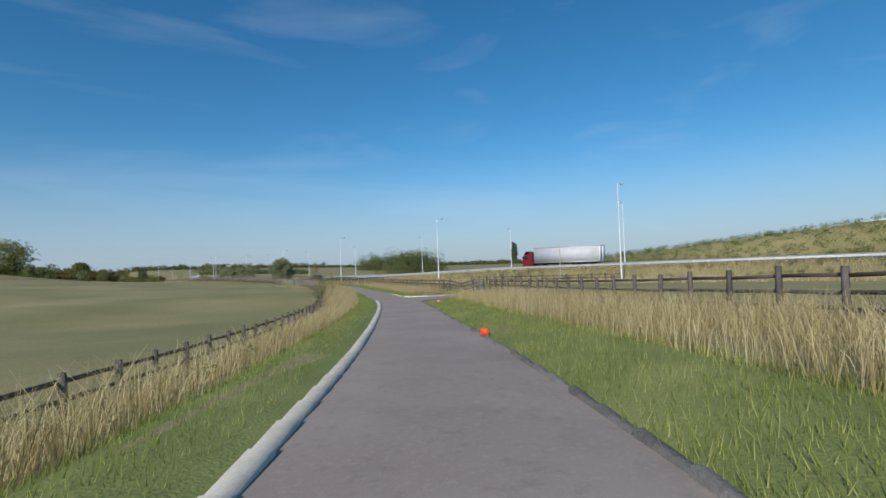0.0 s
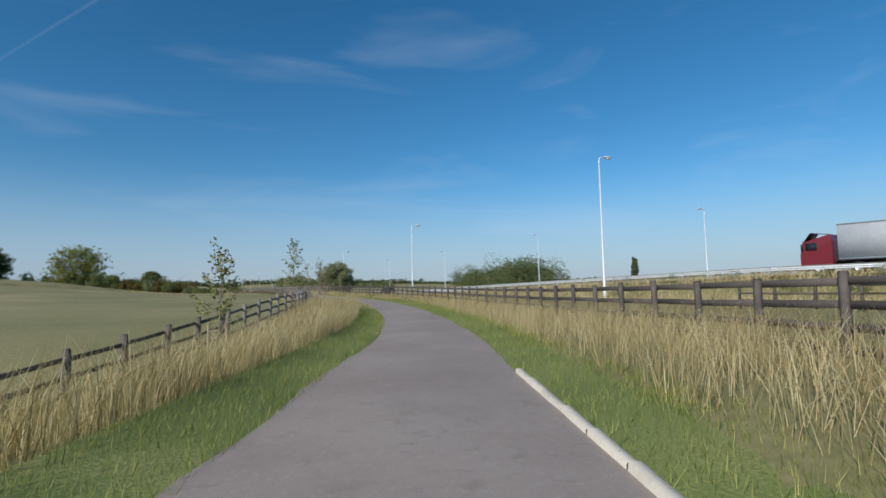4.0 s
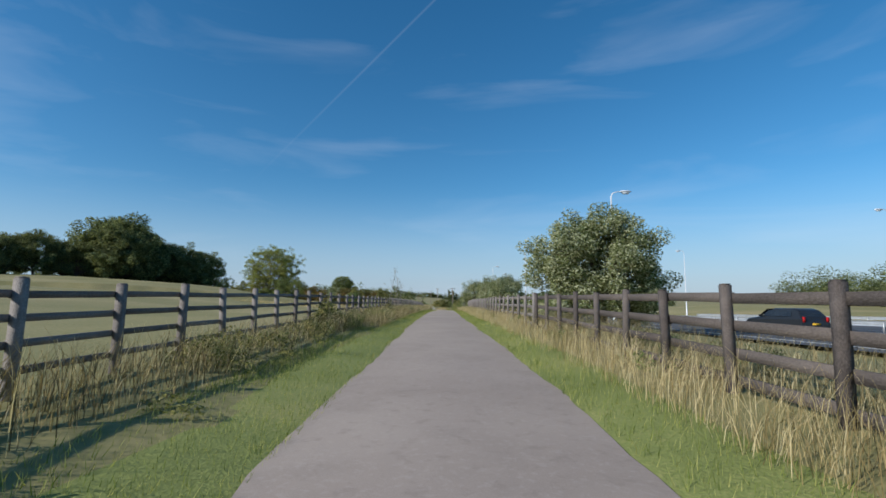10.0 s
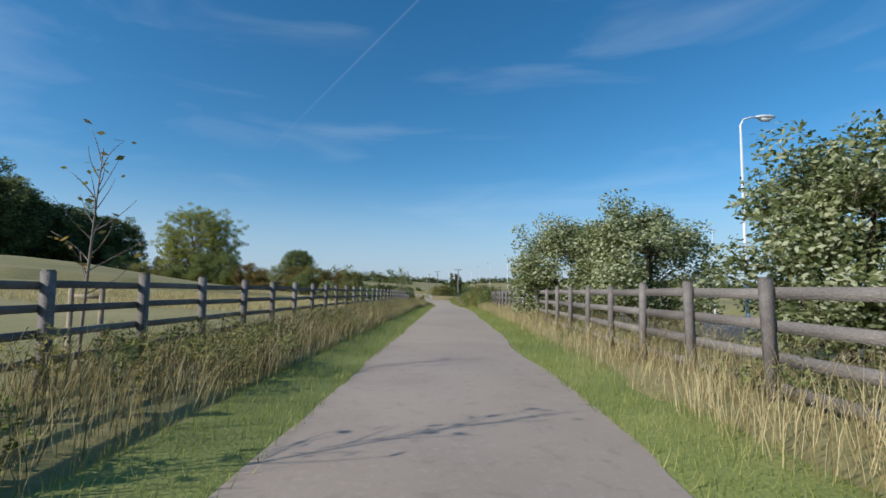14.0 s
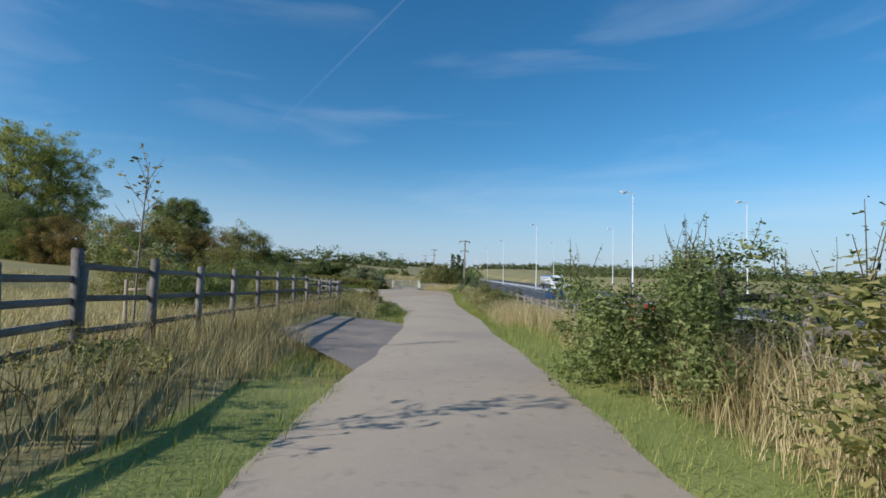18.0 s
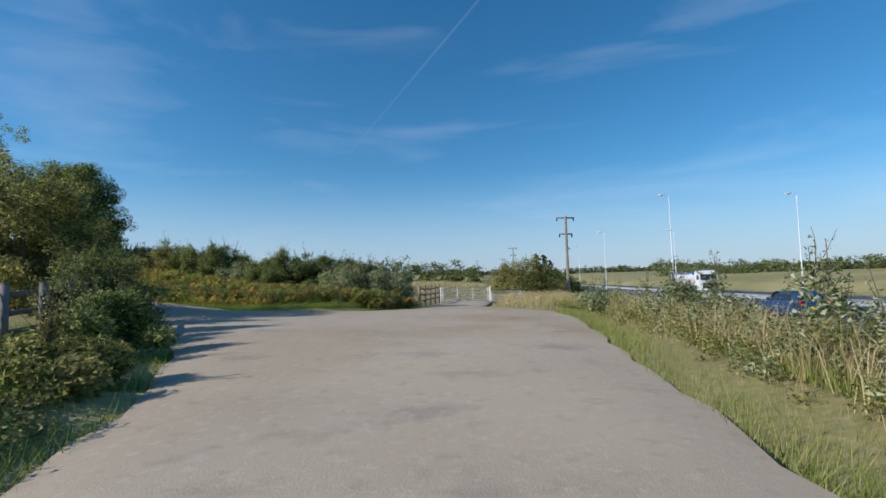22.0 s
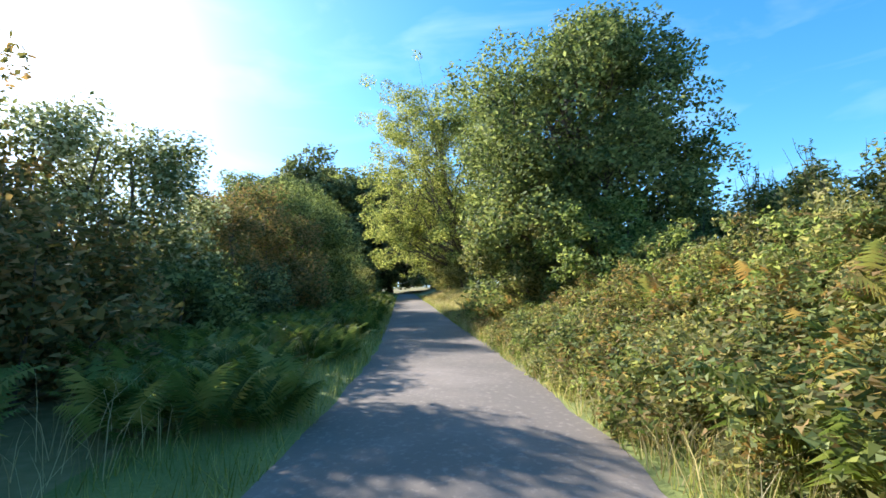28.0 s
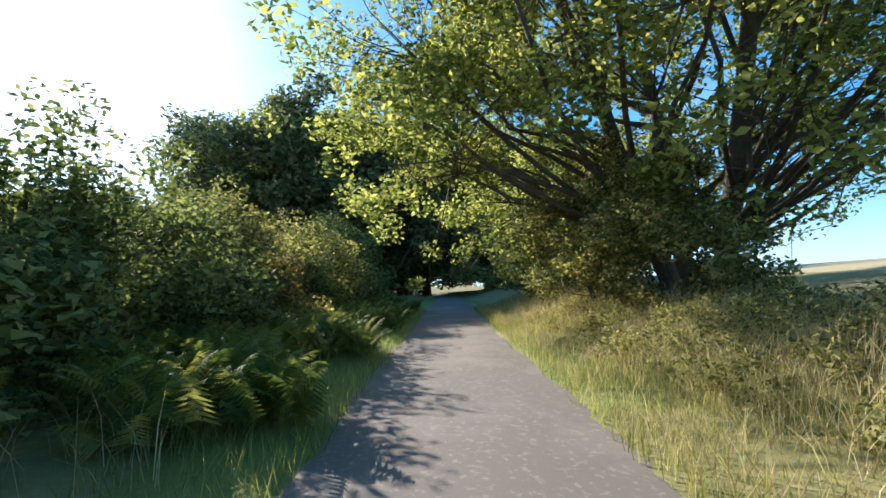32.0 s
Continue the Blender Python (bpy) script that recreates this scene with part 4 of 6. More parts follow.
# right of the track
tree_at(8.8, -12.4, 6.6, 3.3, "leafy round tree behind the timber fence", M_LEAF_GREY, 90000, 0.07, 0.14, 0.0, 90, 4, 1, tuft=(0.12, 0.21))
tree_at(6.2, 7.8, 2.65, 1.4, "bushy young tree behind the timber fence", M_LEAF_GREY, 30000, 0.066, 0.09, 0.0, 44, 3, 2, tuft=(0.17, 0.3))
tree_at(8.4, 22.4, 5.0, 2.1, "tall leafy young tree behind the timber fence", M_LEAF_GREY, 34000, 0.068, 0.11, 0.0, 54, 3, 3, tuft=(0.17, 0.28))
tree_at(7.6, 31.0, 4.9, 2.3, "bushy young tree with silvery leaves", M_LEAF_GREY, 32000, 0.068, 0.1, 0.0, 48, 3, 4, tuft=(0.17, 0.3))
tree_at(5.8, 34.0, 4.7, 2.2, "leafy green young tree beside the fence", M_LEAF_GREY, 32000, 0.068, 0.1, 0.0, 48, 3, 5, tuft=(0.17, 0.3))
for i, (x, y, ln, h) in enumerate([(4.9, 54.5, 3.6, 1.7), (4.5, 58.0, 3.8, 2.0), (4.7, 61.6, 3.8, 2.15), (4.8, 64.0, 2.8, 2.0), (4.3, 69.0, 3.0, 2.1)]):
    bush_at(x, y, ln, 2.7, h, "dense green hawthorn shrub at the track's edge", M_LEAF_YEL if i % 2 else M_LEAF, 24000, 0.034, 90, i, spikes=55)
# left of the track
for i, (x, y, h, lv, lf, st) in enumerate([(-26.2, -112, 3.0, 420, M_LEAF, True), (-24.4, -109.3, 3.3, 700, M_LEAF_YEL, True), (-22.3, -105.7, 3.4, 560, M_LEAF, True), (-17.5, -97.7, 3.1, 700, M_LEAF_YEL, True), (-12.9, -83.1, 4.1, 900, M_LEAF_YEL, True), (-10.0, -77.2, 3.4, 190, M_LEAF_BROWN, True), (-9.5, -75, 3.3, 170, M_LEAF_BROWN, True), (-8.5, -72.3, 3.1, 150, M_LEAF_BROWN, True), (-8.5, -65.8, 3.8, 200, M_LEAF_BROWN, True),
                                          (-4.9, 6.2, 4.2, 8, M_LEAF_BROWN, True), (-4.9, 15.2, 3.7, 60, M_LEAF_BROWN, True), (-4.9, 19.8, 3.2, 60, M_LEAF_BROWN, True), (-3.9, 60.1, 3.5, 560, M_LEAF, False), (-3.8, 65.2, 3.4, 360, M_LEAF_GREY, False), (-5.2, 71.5, 3.6, 160, M_LEAF_BROWN, True)]):
    sapling_at(x, y, h, "young staked tree with sparse turning leaves", lf, lv, i, st, (0.75 if i == 9 else 0.1, 0.3 if i == 9 else 0.1))

# pasture trees and woods
WOODS = [(-92, 147, 11.5), (-101, 140, 13.0), (-107, 130, 13.0), (-113, 119, 14), (-112, 109, 11), (-121, 104, 13.5), (-124, 95, 11), (-130, 86, 14), (-134, 76, 11.5), (-139, 66, 13), (-143, 55, 11), (-149, 44, 12), (-152, 32, 10)]
proto = []
for i in range(4):
    proto.append(tree_at(WOODS[i][0], WOODS[i][1], 15.2, 7.2, "dark broadleaf tree at the edge of a wood", M_LEAF_DARK, 24000, 0.25, 0.45, 0.08, 46, 1, 30 + i, tuft=(0.14, 0.22), group="trees of the far wood"))
rw = random.Random(4)
for i, (x, y, h) in enumerate(WOODS[4:]):
    k = h / 14.7
    copy_thing(proto[i % 4], pose(x, y, gz(x, y), 0, 0, rw.uniform(0, 360)) @ Matrix.Diagonal((k, k, k, 1)))
for x, y, h in [(-104, 154, 12), (-116, 144, 13.5), (-122, 130, 14), (-98, 143, 10), (-118, 112, 12), (-126, 100, 12.5)]:
    k = h / 14.7
    copy_thing(proto[rw.randrange(4)], pose(x, y, gz(x, y), 0, 0, rw.uniform(0, 360)) @ Matrix.Diagonal((k, k, k, 1)))
# ---- hedge, bracken and trees round the yard and the lane ----
def lane_place(x, d):
    """A place beside the lane, by its x, at a distance across it (right is plus)."""
    idx = np.where((LINE[:, 0] < -9) & (LINE[:, 1] > 95))[0]
    i = idx[np.abs(LINE[idx, 0] - x).argmin()]
    return LINE[i, 0] + RIGHT[i, 0] * d, LINE[i, 1] + RIGHT[i, 1] * d


def frond_bed(x, y, length, depth, h, label, leaf, fronds, turn, seed, name="bracken"):
    """A bed of bracken: arching fronds with paired leaflets."""
    r = np.random.default_rng(seed + 3000)
    base = tagged(new(name), label, "bracken", "bracken beds")
    z0 = gz(x, y)
    base.matrix_basis = pose(x, y, z0, 0, 0, turn)
    ca, sa = math.cos(radians(turn)), math.sin(radians(turn))
    px, py = r.uniform(-0.5, 0.5, fronds) * length, r.uniform(-0.5, 0.5, fronds) * depth
    gzv = ground_z(x + px * ca - py * sa, y + px * sa + py * ca) - z0
    ang = r.uniform(0, 2 * np.pi, fronds)
    hh = h * (0.3 + 0.8 * r.random(fronds) ** 0.8)
    ln = r.uniform(0.26, 0.5, fronds) * (0.6 + 0.4 * hh / h)
    n = 15
    u = np.linspace(0, 1, n + 1)[None]
    fx, fy = np.cos(ang)[:, None], np.sin(ang)[:, None]
    roll = r.normal(0, 0.35, fronds)[:, None]
    cx = px[:, None] + fx * ln[:, None] * (0.15 + u ** 1.2)
    cy = py[:, None] + fy * ln[:, None] * (0.15 + u ** 1.2)
    cz = gzv[:, None] + hh[:, None] * (0.38 + 0.95 * u - 0.45 * u ** 2)
    rach = np.stack([cx, cy, cz], 2)
    wid = (0.19 * (1.0 - u[:, :-1]) ** 0.8 + 0.015) * (0.55 + 0.5 * hh / h)[:, None]
    step = (ln / n)[:, None]
    tips = []
    for side in (-1, 1):
        mx = (rach[:, :-1] + rach[:, 1:]) / 2
        tips.append(np.stack([mx[..., 0] - fy * side * wid + fx * step * 1.3, mx[..., 1] + fx * side * wid + fy * step * 1.3, mx[..., 2] + side * roll * wid - wid * 0.28 + r.normal(0, 0.012, wid.shape)], 2))
    foot = np.stack([px, py, gzv - 0.05], 1)[:, None]
    v = np.concatenate([rach, tips[0], tips[1], foot], 1)
    per = v.shape[1]
    k = np.arange(n)
    f = np.concatenate([np.stack([k, k + 1, n + 1 + k], 1), np.stack([k + 1, k, 2 * n + 1 + k], 1), [[3 * n + 1, 0, 1]]])
    cell = np.floor((px / length + 0.5) * max(2, round(length / 0.9))).astype(int)
    for c in np.unique(cell):
        w = v[cell == c]
        g = (np.arange(len(w))[:, None, None] * per + f[None]).reshape(-1, 3)
        add_part("fern", quiet_mesh("fern", w.reshape(-1, 3), g, leaf), base)
    return base


# island between the lane and the gate drive: bracken in front, hedge behind
for i, (x, y, ln, dp, h, tn, lf) in enumerate([(-7.0, 116.9, 3.6, 2.0, 0.75, 40, M_FERN), (-10.2, 116.2, 4.0, 2.0, 0.85, 8, M_FERN), (-13.6, 116.6, 4.2, 2.4, 0.95, -8, M_FERN), (-17.4, 117.7, 4.4, 2.4, 0.95, -14, M_FERN), (-21.2, 118.5, 4.4, 2.4, 0.85, -16, M_FERN), (-25.2, 119.7, 4.4, 2.2, 0.75, -16, M_FERN), (-29.4, 121.0, 4.4, 2.0, 0.65, -15, M_FERN),
                                               (-12.4, 115.0, 3.6, 1.0, 0.5, 0, M_FERN), (-15.8, 115.5, 3.8, 1.2, 0.6, -10, M_FERN), (-19.6, 116.4, 4.0, 1.3, 0.6, -14, M_FERN),
                                               (-11.5, 117.2, 6.5, 2.6, 1.0, 0, M_FERN), (-18.5, 119.2, 7, 2.6, 1.1, -12, M_FERN), (-25.5, 121.2, 7, 2.6, 1.05, -14, M_FERN)]):
    frond_bed(x, y, ln, dp, h, "green and rusty autumn bracken under a hedge", lf, int(ln * dp * 62), tn, i)
for i, (x, y, ln, h, tn) in enumerate([(-8.4, 118.8, 4.6, 2.4, 20), (-12.6, 119.8, 6.4, 2.9, 2), (-16.6, 120.8, 3.4, 2.3, -8), (-20.2, 122.0, 5.0, 3.0, -14), (-24.6, 123.2, 5.0, 2.7, -14), (-28.4, 124.6, 4.4, 2.4, -14)]):
    bush_at(x, y, ln, 2.8, h, "overgrown hawthorn and bramble hedge with thin shoots", M_LEAF if i % 2 else M_LEAF_YEL if i == 4 else M_LEAF_GREY, int(ln * h * 4200), 0.045, tn, 40 + i, "hedge", 110, "hedge")
# hedge carrying on beyond the ivy tree
for i, (x, d, h) in enumerate([(-37.0, 4.0, 2.7), (-41.0, 4.2, 2.3), (-46, 5.8, 1.5), (-51, 6.2, 1.2)]):
    hx, hy = lane_place(x, d + 1.2)
    bush_at(hx, hy, 5.4, 2.4, h + 0.3, "bramble hedge turning orange beside the lane", (M_LEAF_YEL, M_LEAF_BROWN, M_LEAF_YEL, M_LEAF_BROWN)[i], 24000, 0.05, -15, 60 + i, "hedge", 40, "hedge")
    if i > 1:
        continue
    fx, fy = lane_place(x, d - 1.0)
    frond_bed(fx, fy, 4.6, 2.0, 0.75, "yellowing bracken on the lane bank", M_FERN, 620, -15, 40 + i)

# ivy-clad tree, the large ash behind it
tree_at(-33.0, 123.6, 9.4, 3.6, "ivy-clad tree with dense dark leaves", M_LEAF, 95000, 0.072, 0.24, 0.02, 110, 1, 70, lumps=6, tuft=(0.10, 0.18))
tree_at(-30.4, 122.2, 3.0, 1.7, "ivy and bramble growth under an ivy-clad tree", M_IVY, 14000, 0.05, 0.05, 0.03, 26, 4, 76, category="shrub", name="shrub")
tree_at(-33.4, 121.9, 3.8, 1.8, "ivy and bramble skirt of light green leaves", M_LEAF_YEL, 22000, 0.052, 0.05, 0.03, 24, 4, 71, category="shrub", name="shrub")
tree_at(-60.0, 131.7, 17.8, 9.2, "large spreading ash with yellow-green leaves", M_ASH, 165000, 0.085, 0.28, 0.12, 135, 3, 72, lean=(1.5, -2.5), lumps=9, tuft=(0.04, 0.085))
for i, (x, d, h, w, lf) in enumerate([(-58.4, 4.4, 3.4, 1.7, M_LEAF_YEL), (-61.5, 3.9, 4.8, 1.9, M_LEAF_YEL), (-65.5, 3.8, 4.6, 1.8, M_LEAF), (-70.5, 4.0, 5.2, 2.0, M_LEAF_YEL), (-77.0, 4.2, 6.5, 2.4, M_LEAF)]):
    tx, ty = lane_place(x, d)
    tree_at(tx, ty, h, w, "bushy growth round the foot of an ash beside the lane", lf, 16000, 0.058, 0.05, 0.02, 30, 4, 73 + i, category="shrub", name="shrub")
for i, (x, d, h) in enumerate([(-53.0, 8.5, 2.2), (-56.0, 9.5, 2.6), (-50.0, 9.0, 2.4)]):
    tx, ty = lane_place(x, d)
    tree_at(tx, ty, h, 1.3, "nearly bare thorn shrub at the stubble field's edge", M_LEAF_BROWN, 700, 0.04, 0.03, 0.05, 34, 4, 170 + i, category="shrub", name="shrub", bark=M_TWIG)
# left side of the lane
LEFTS = [(-16.2, -5.0, 5.7, 2.3, M_LEAF_YEL), (-19.4, -6.6, 5.2, 2.4, M_LEAF_BROWN), (-22.5, -7.6, 6.0, 2.6, M_LEAF_YEL), (-26.8, -7.4, 5.4, 2.3, M_LEAF_BROWN), (-31.0, -6.8, 5.7, 2.2, M_LEAF_GREY), (-35.3, -6.6, 4.6, 2.3, M_LEAF_BROWN), (-39.5, -6.6, 5.8, 2.4, M_LEAF_BROWN), (-44.2, -6.4, 7.4, 2.9, M_LEAF), (-49.0, -6.4, 7.6, 2.9, M_LEAF), (-55.5, -6.2, 3.9, 2.3, M_LEAF), (-60.5, -5.6, 3.8, 2.2, M_LEAF_YEL), (-66, -5.6, 3.9, 2.3, M_LEAF_YEL), (-72, -5.6, 4.8, 2.5, M_LEAF)]
for i, (x, d, h, w, lf) in enumerate(LEFTS):
    tx, ty = lane_place(x, d) if x > -76 else (x, 123.5)
    tree_at(tx, ty, h, w, "scrubby tree with autumn leaves on the lane's shady side" if lf is M_LEAF_BROWN else "leafy scrub tree on the lane's shady side", lf, int(26000 * (h / 5.5) ** 2), 0.062, 0.09, 0.02, int(40 * (h / 5.5) ** 1.5), 4, 80 + i, category="tree", tuft=(0.16, 0.27))
for i, x in enumerate(np.arange(-19.5, -78, -3.9)):
    hx, hy = lane_place(x, -5.7)
    bush_at(hx, hy, 4.8, 2.6, (2.6, 3.2, 2.9, 2.4)[i % 4], "dark dense thorn and bramble thicket on the lane's shady side", (M_LEAF, M_LEAF_DARK, M_LEAF_BROWN)[i % 3], 15000, 0.06, 195, 300 + i, "thicket", 26, "thicket")
for i, x in enumerate(np.arange(-18, -74, -4.6)):
    fx, fy = lane_place(x, -3.4)
    frond_bed(fx, fy, 4.8, 1.9, 0.8, "tall green bracken on the lane's shady bank", M_FERN_GREEN, 640, 195, 60 + i)
# dark wood closing the lane's end
for i, (x, y, h) in enumerate([(-104, 113, 14), (-108, 121, 18.5), (-104, 127, 15), (-110, 134, 17), (-98, 141, 13), (-113, 128, 18), (-92, 139, 10)]):
    k = h / 11.2
    copy_thing(proto[i % 4], pose(x, y, gz(x, y), 0, 0, i * 77.0) @ Matrix.Diagonal((k, k, k, 1)))
# left corner scrub before the yard
for i, (x, y, ln, h, lf) in enumerate([(-7.6, 87.5, 3.0, 1.7, M_LEAF_YEL), (-9.0, 92.0, 4.0, 2.2, M_LEAF), (-12.6, 96.5, 5.0, 3.0, M_LEAF), (-16.5, 101, 5.5, 4.0, M_LEAF_YEL), (-10.5, 84.0, 3.5, 2.2, M_LEAF), (-16.0, 90.0, 6.0, 2.8, M_LEAF_YEL)]):
    bush_at(x, y, ln, 2.6, h, "tangle of bramble and hawthorn beside the yard", lf, 11000, 0.045, 60, 90 + i, spikes=20)
tree_at(-19.5, 96.5, 3.4, 1.8, "leafy thorn tree behind the timber fence", M_LEAF_GREY, 15000, 0.065, 0.12, 0.08, 34, 3, 110)
tree_at(-26, 104, 4.4, 2.4, "leafy thorn tree near the lane", M_LEAF, 15000, 0.07, 0.14, 0.08, 38, 3, 111)
bush_at(-3.1, 87.4, 1.5, 1.0, 1.1, "yellow-green bramble beside the fence", M_LEAF_YEL, 3500, 0.045, 80, 99, spikes=8)
bush_at(-4.2, 1.5, 1.4, 0.8, 1.0, "bramble climbing through the fence", M_LEAF_YEL, 2500, 0.045, 80, 98, spikes=6)
bush_at(-4.3, -20.5, 1.6, 0.9, 1.05, "yellowing bramble against the fence", M_LEAF_YEL, 3000, 0.045, 80, 97, spikes=6)
for i, (x, y, ln, h, lf) in enumerate([(-8.6, 102.0, 1.8, 1.0, M_LEAF), (-10.2, 103.8, 2.0, 1.3, M_LEAF_DARK), (-12.0, 105.6, 2.4, 2.3, M_LEAF_DARK), (-13.8, 107.2, 2.4, 2.8, M_LEAF), (-6.4, 99.0, 1.8, 0.8, M_LEAF_YEL)]):
    bush_at(x, y, ln, 1.5, h, "dark bramble and elder growing through the fence", lf, 9000, 0.045, 55, 140 + i, spikes=18)
# thorn bush at the far end of the yard
bush_at(0.6, 139.0, 6.0, 4.0, 3.9, "olive-green hawthorn thicket beside the gate", M_LEAF_YEL, 22000, 0.06, 10, 120, spikes=30)
bush_at(4.5, 153.0, 7.0, 4.0, 2.8, "green thorn hedge behind the gate", M_LEAF, 7000, 0.11, 30, 121, "hedge", 10, "hedge")
for i, (x, y, h) in enumerate([(3.8, 96.5, 1.3), (4.6, 101.0, 1.5), (5.0, 92.0, 1.1), (3.6, 89.0, 0.9), (4.0, 105.0, 1.4), (4.8, 109.0, 1.6), (6.2, 98.0, 1.5), (3.4, 113.0, 1.0)]):
    bush_at(x, y, 2.2, 1.6, h, "straggling weeds and bramble at the yard's edge", (M_LEAF_YEL, M_LEAF_GREY, M_LEAF)[i % 3], 4200, 0.045, 80, 130 + i, spikes=26)


# ---- low scrub and brambles ----
def scrub(name, label, x, y, h, rad, leaf, per, size, seed, category="scrub"):
    """Low leafy growth at many places, as one drift."""
    r = np.random.default_rng(seed + 8000)
    x, y = np.asarray(x, float), np.asarray(y, float)
    z = ground_z(x, y)
    c = np.stack([x, y, z + h * r.uniform(0.2, 1.0, len(x))], 1)
    bag = leaf_cloud(Bag(), c, rad * r.uniform(0.5, 1.2, len(x)), per * len(x), size, r, tri=True)
    return tagged(new(name, bag.mesh(name, leaf)), label, category, kind="stuff")


def beside(y0, y1, d0, d1, n, seed, lump=0.0):
    """Places along the main line between two offsets, gathered in drifts."""
    r = np.random.default_rng(seed + 8100)
    main = np.where((LINE[:, 1] > y0) & (LINE[:, 1] < y1) & ((LINE[:, 0] > -9) | (LINE[:, 1] < 90)))[0]
    i = main[r.integers(0, len(main), n)]
    d = r.uniform(d0, d1, n)
    p = LINE[i, :2] + RIGHT[i] * d[:, None] + r.normal(0, 0.25, (n, 2))
    keep = np.sin(p[:, 1] * 0.9 + seed) + 0.6 * np.sin(p[:, 1] * 2.3 + p[:, 0]) > lump
    return p[keep, 0], p[keep, 1]


scrub("bramble", "green bramble and dock leaves along the timber fence", *beside(-20, 68, -4.6, -3.0, 900, 1, -0.3), 0.5, 0.2, M_LEAF, 60, 0.032, 1)
scrub("bramble", "yellowing bramble and dock leaves along the timber fence", *beside(-20, 68, -5.0, -3.0, 650, 2, -0.2), 0.6, 0.2, M_LEAF_YEL, 60, 0.03, 2)
scrub("bramble", "brown and green weeds under the fence", *beside(-48, -18, -4.8, -3.4, 420, 3, -0.3), 0.4, 0.18, M_LEAF_YEL, 60, 0.03, 3)
scrub("bramble", "green weeds under the motorway side fence", *beside(-60, 92, 3.0, 4.8, 800, 4, 0.2), 0.4, 0.2, M_LEAF, 60, 0.032, 4)
scrub("bramble", "green weeds in the rough verge", *beside(-185, -112, -6.6, -3.6, 300, 5, 0.3), 0.4, 0.2, M_LEAF, 60, 0.034, 5)
_rs = np.random.default_rng(91)
_ix = _rs.uniform(-31, -6, 2600)
_iy = np.interp(_ix, [-31, -25, -18, -12, -6], [120.8, 119.2, 116.9, 115.4, 116.6]) + _rs.uniform(-1.0, 2.2, 2600)
for _n, (_lf, _lab) in enumerate([(M_LEAF, "green bramble leaves among the bracken"), (M_LEAF_YEL, "yellowing bramble and nettle among the bracken"), (M_LEAF_BROWN, "rusty dying bramble among the bracken")]):
    _k = np.arange(2600) % 5 % 3 == _n
    scrub("bramble", _lab, _ix[_k], _iy[_k], 0.75, 0.24, _lf, 60, 0.036, 20 + _n)
_iy = _rs.uniform(84.5, 101, 700)
_ix = np.interp(_iy, *zip(*YL)) - _rs.uniform(0.5, 3.4, 700)
for _n, (_lf, _lab) in enumerate([(M_LEAF, "rank green weeds at the yard's corner"), (M_LEAF_YEL, "yellowing weeds and bramble at the yard's corner")]):
    scrub("bramble", _lab, _ix[_n::2], _iy[_n::2], 0.42, 0.2, _lf, 60, 0.034, 26 + _n)
_iy = _rs.uniform(86, 116, 900)
_ix = np.interp(_iy, *zip(*YR)) + _rs.uniform(0.9, 3.6, 900)
for _n, (_lf, _lab) in enumerate([(M_LEAF_GREY, "grey-green weeds along the yard's edge"), (M_LEAF_YEL, "yellowing weeds along the yard's edge")]):
    scrub("bramble", _lab, _ix[_n::2], _iy[_n::2], 0.6, 0.2, _lf, 60, 0.032, 28 + _n)
_ix = _rs.uniform(-62, -36, 900)
_k = _rs.uniform(2.4, 5.2, 900)
_iy = np.interp(-_ix, -LINE[_lane, 0], LINE[_lane, 1]) + _k
scrub("bramble", "low yellow-green bramble on the lane's sunny verge", _ix, _iy, 0.4, 0.2, M_LEAF_YEL, 60, 0.034, 24)
_k = _rs.uniform(1.55, 4.8, 2600)
_ix = _rs.uniform(-43, -24, 2600)
_iy = np.interp(-_ix, -LINE[_lane, 0], LINE[_lane, 1]) + _k
_ih = (0.25 + 0.42 * (_k - 1.5)) * (1 - 0.7 * sstep(-36, -43, _ix))
for _n, (_lf, _lab) in enumerate([(M_LEAF_YEL, "yellow-green bramble spilling to the lane's edge"), (M_LEAF_BROWN, "rusty bramble and dead bracken on the lane's bank"), (M_IVY, "green bramble and nettle on the lane's bank")]):
    scrub("bramble", _lab, _ix[_n::3], _iy[_n::3], _ih[_n::3], 0.2, _lf, 60, 0.036, 40 + _n)
_by = _rs.uniform(-260, -62, 2600)
_bx = far_x(_by) + _rs.uniform(3, 24, 2600)
scrub("scrub", "dark green scrub on the high motorway bank", _bx, _by, 0.8, 0.9, M_LEAF, 34, 0.13, 6)
_by = _rs.uniform(-170, -84, 420)
_bx = near_x(_by) - _rs.uniform(3, 13, 420)
_k = np.sin(_by * 0.5) + np.sin(_bx * 0.7 + 1) > 0.2
scrub("scrub", "dark gorse and bramble on the near motorway bank", _bx[_k], _by[_k], 0.7, 0.45, M_LEAF_DARK, 130, 0.05, 7)


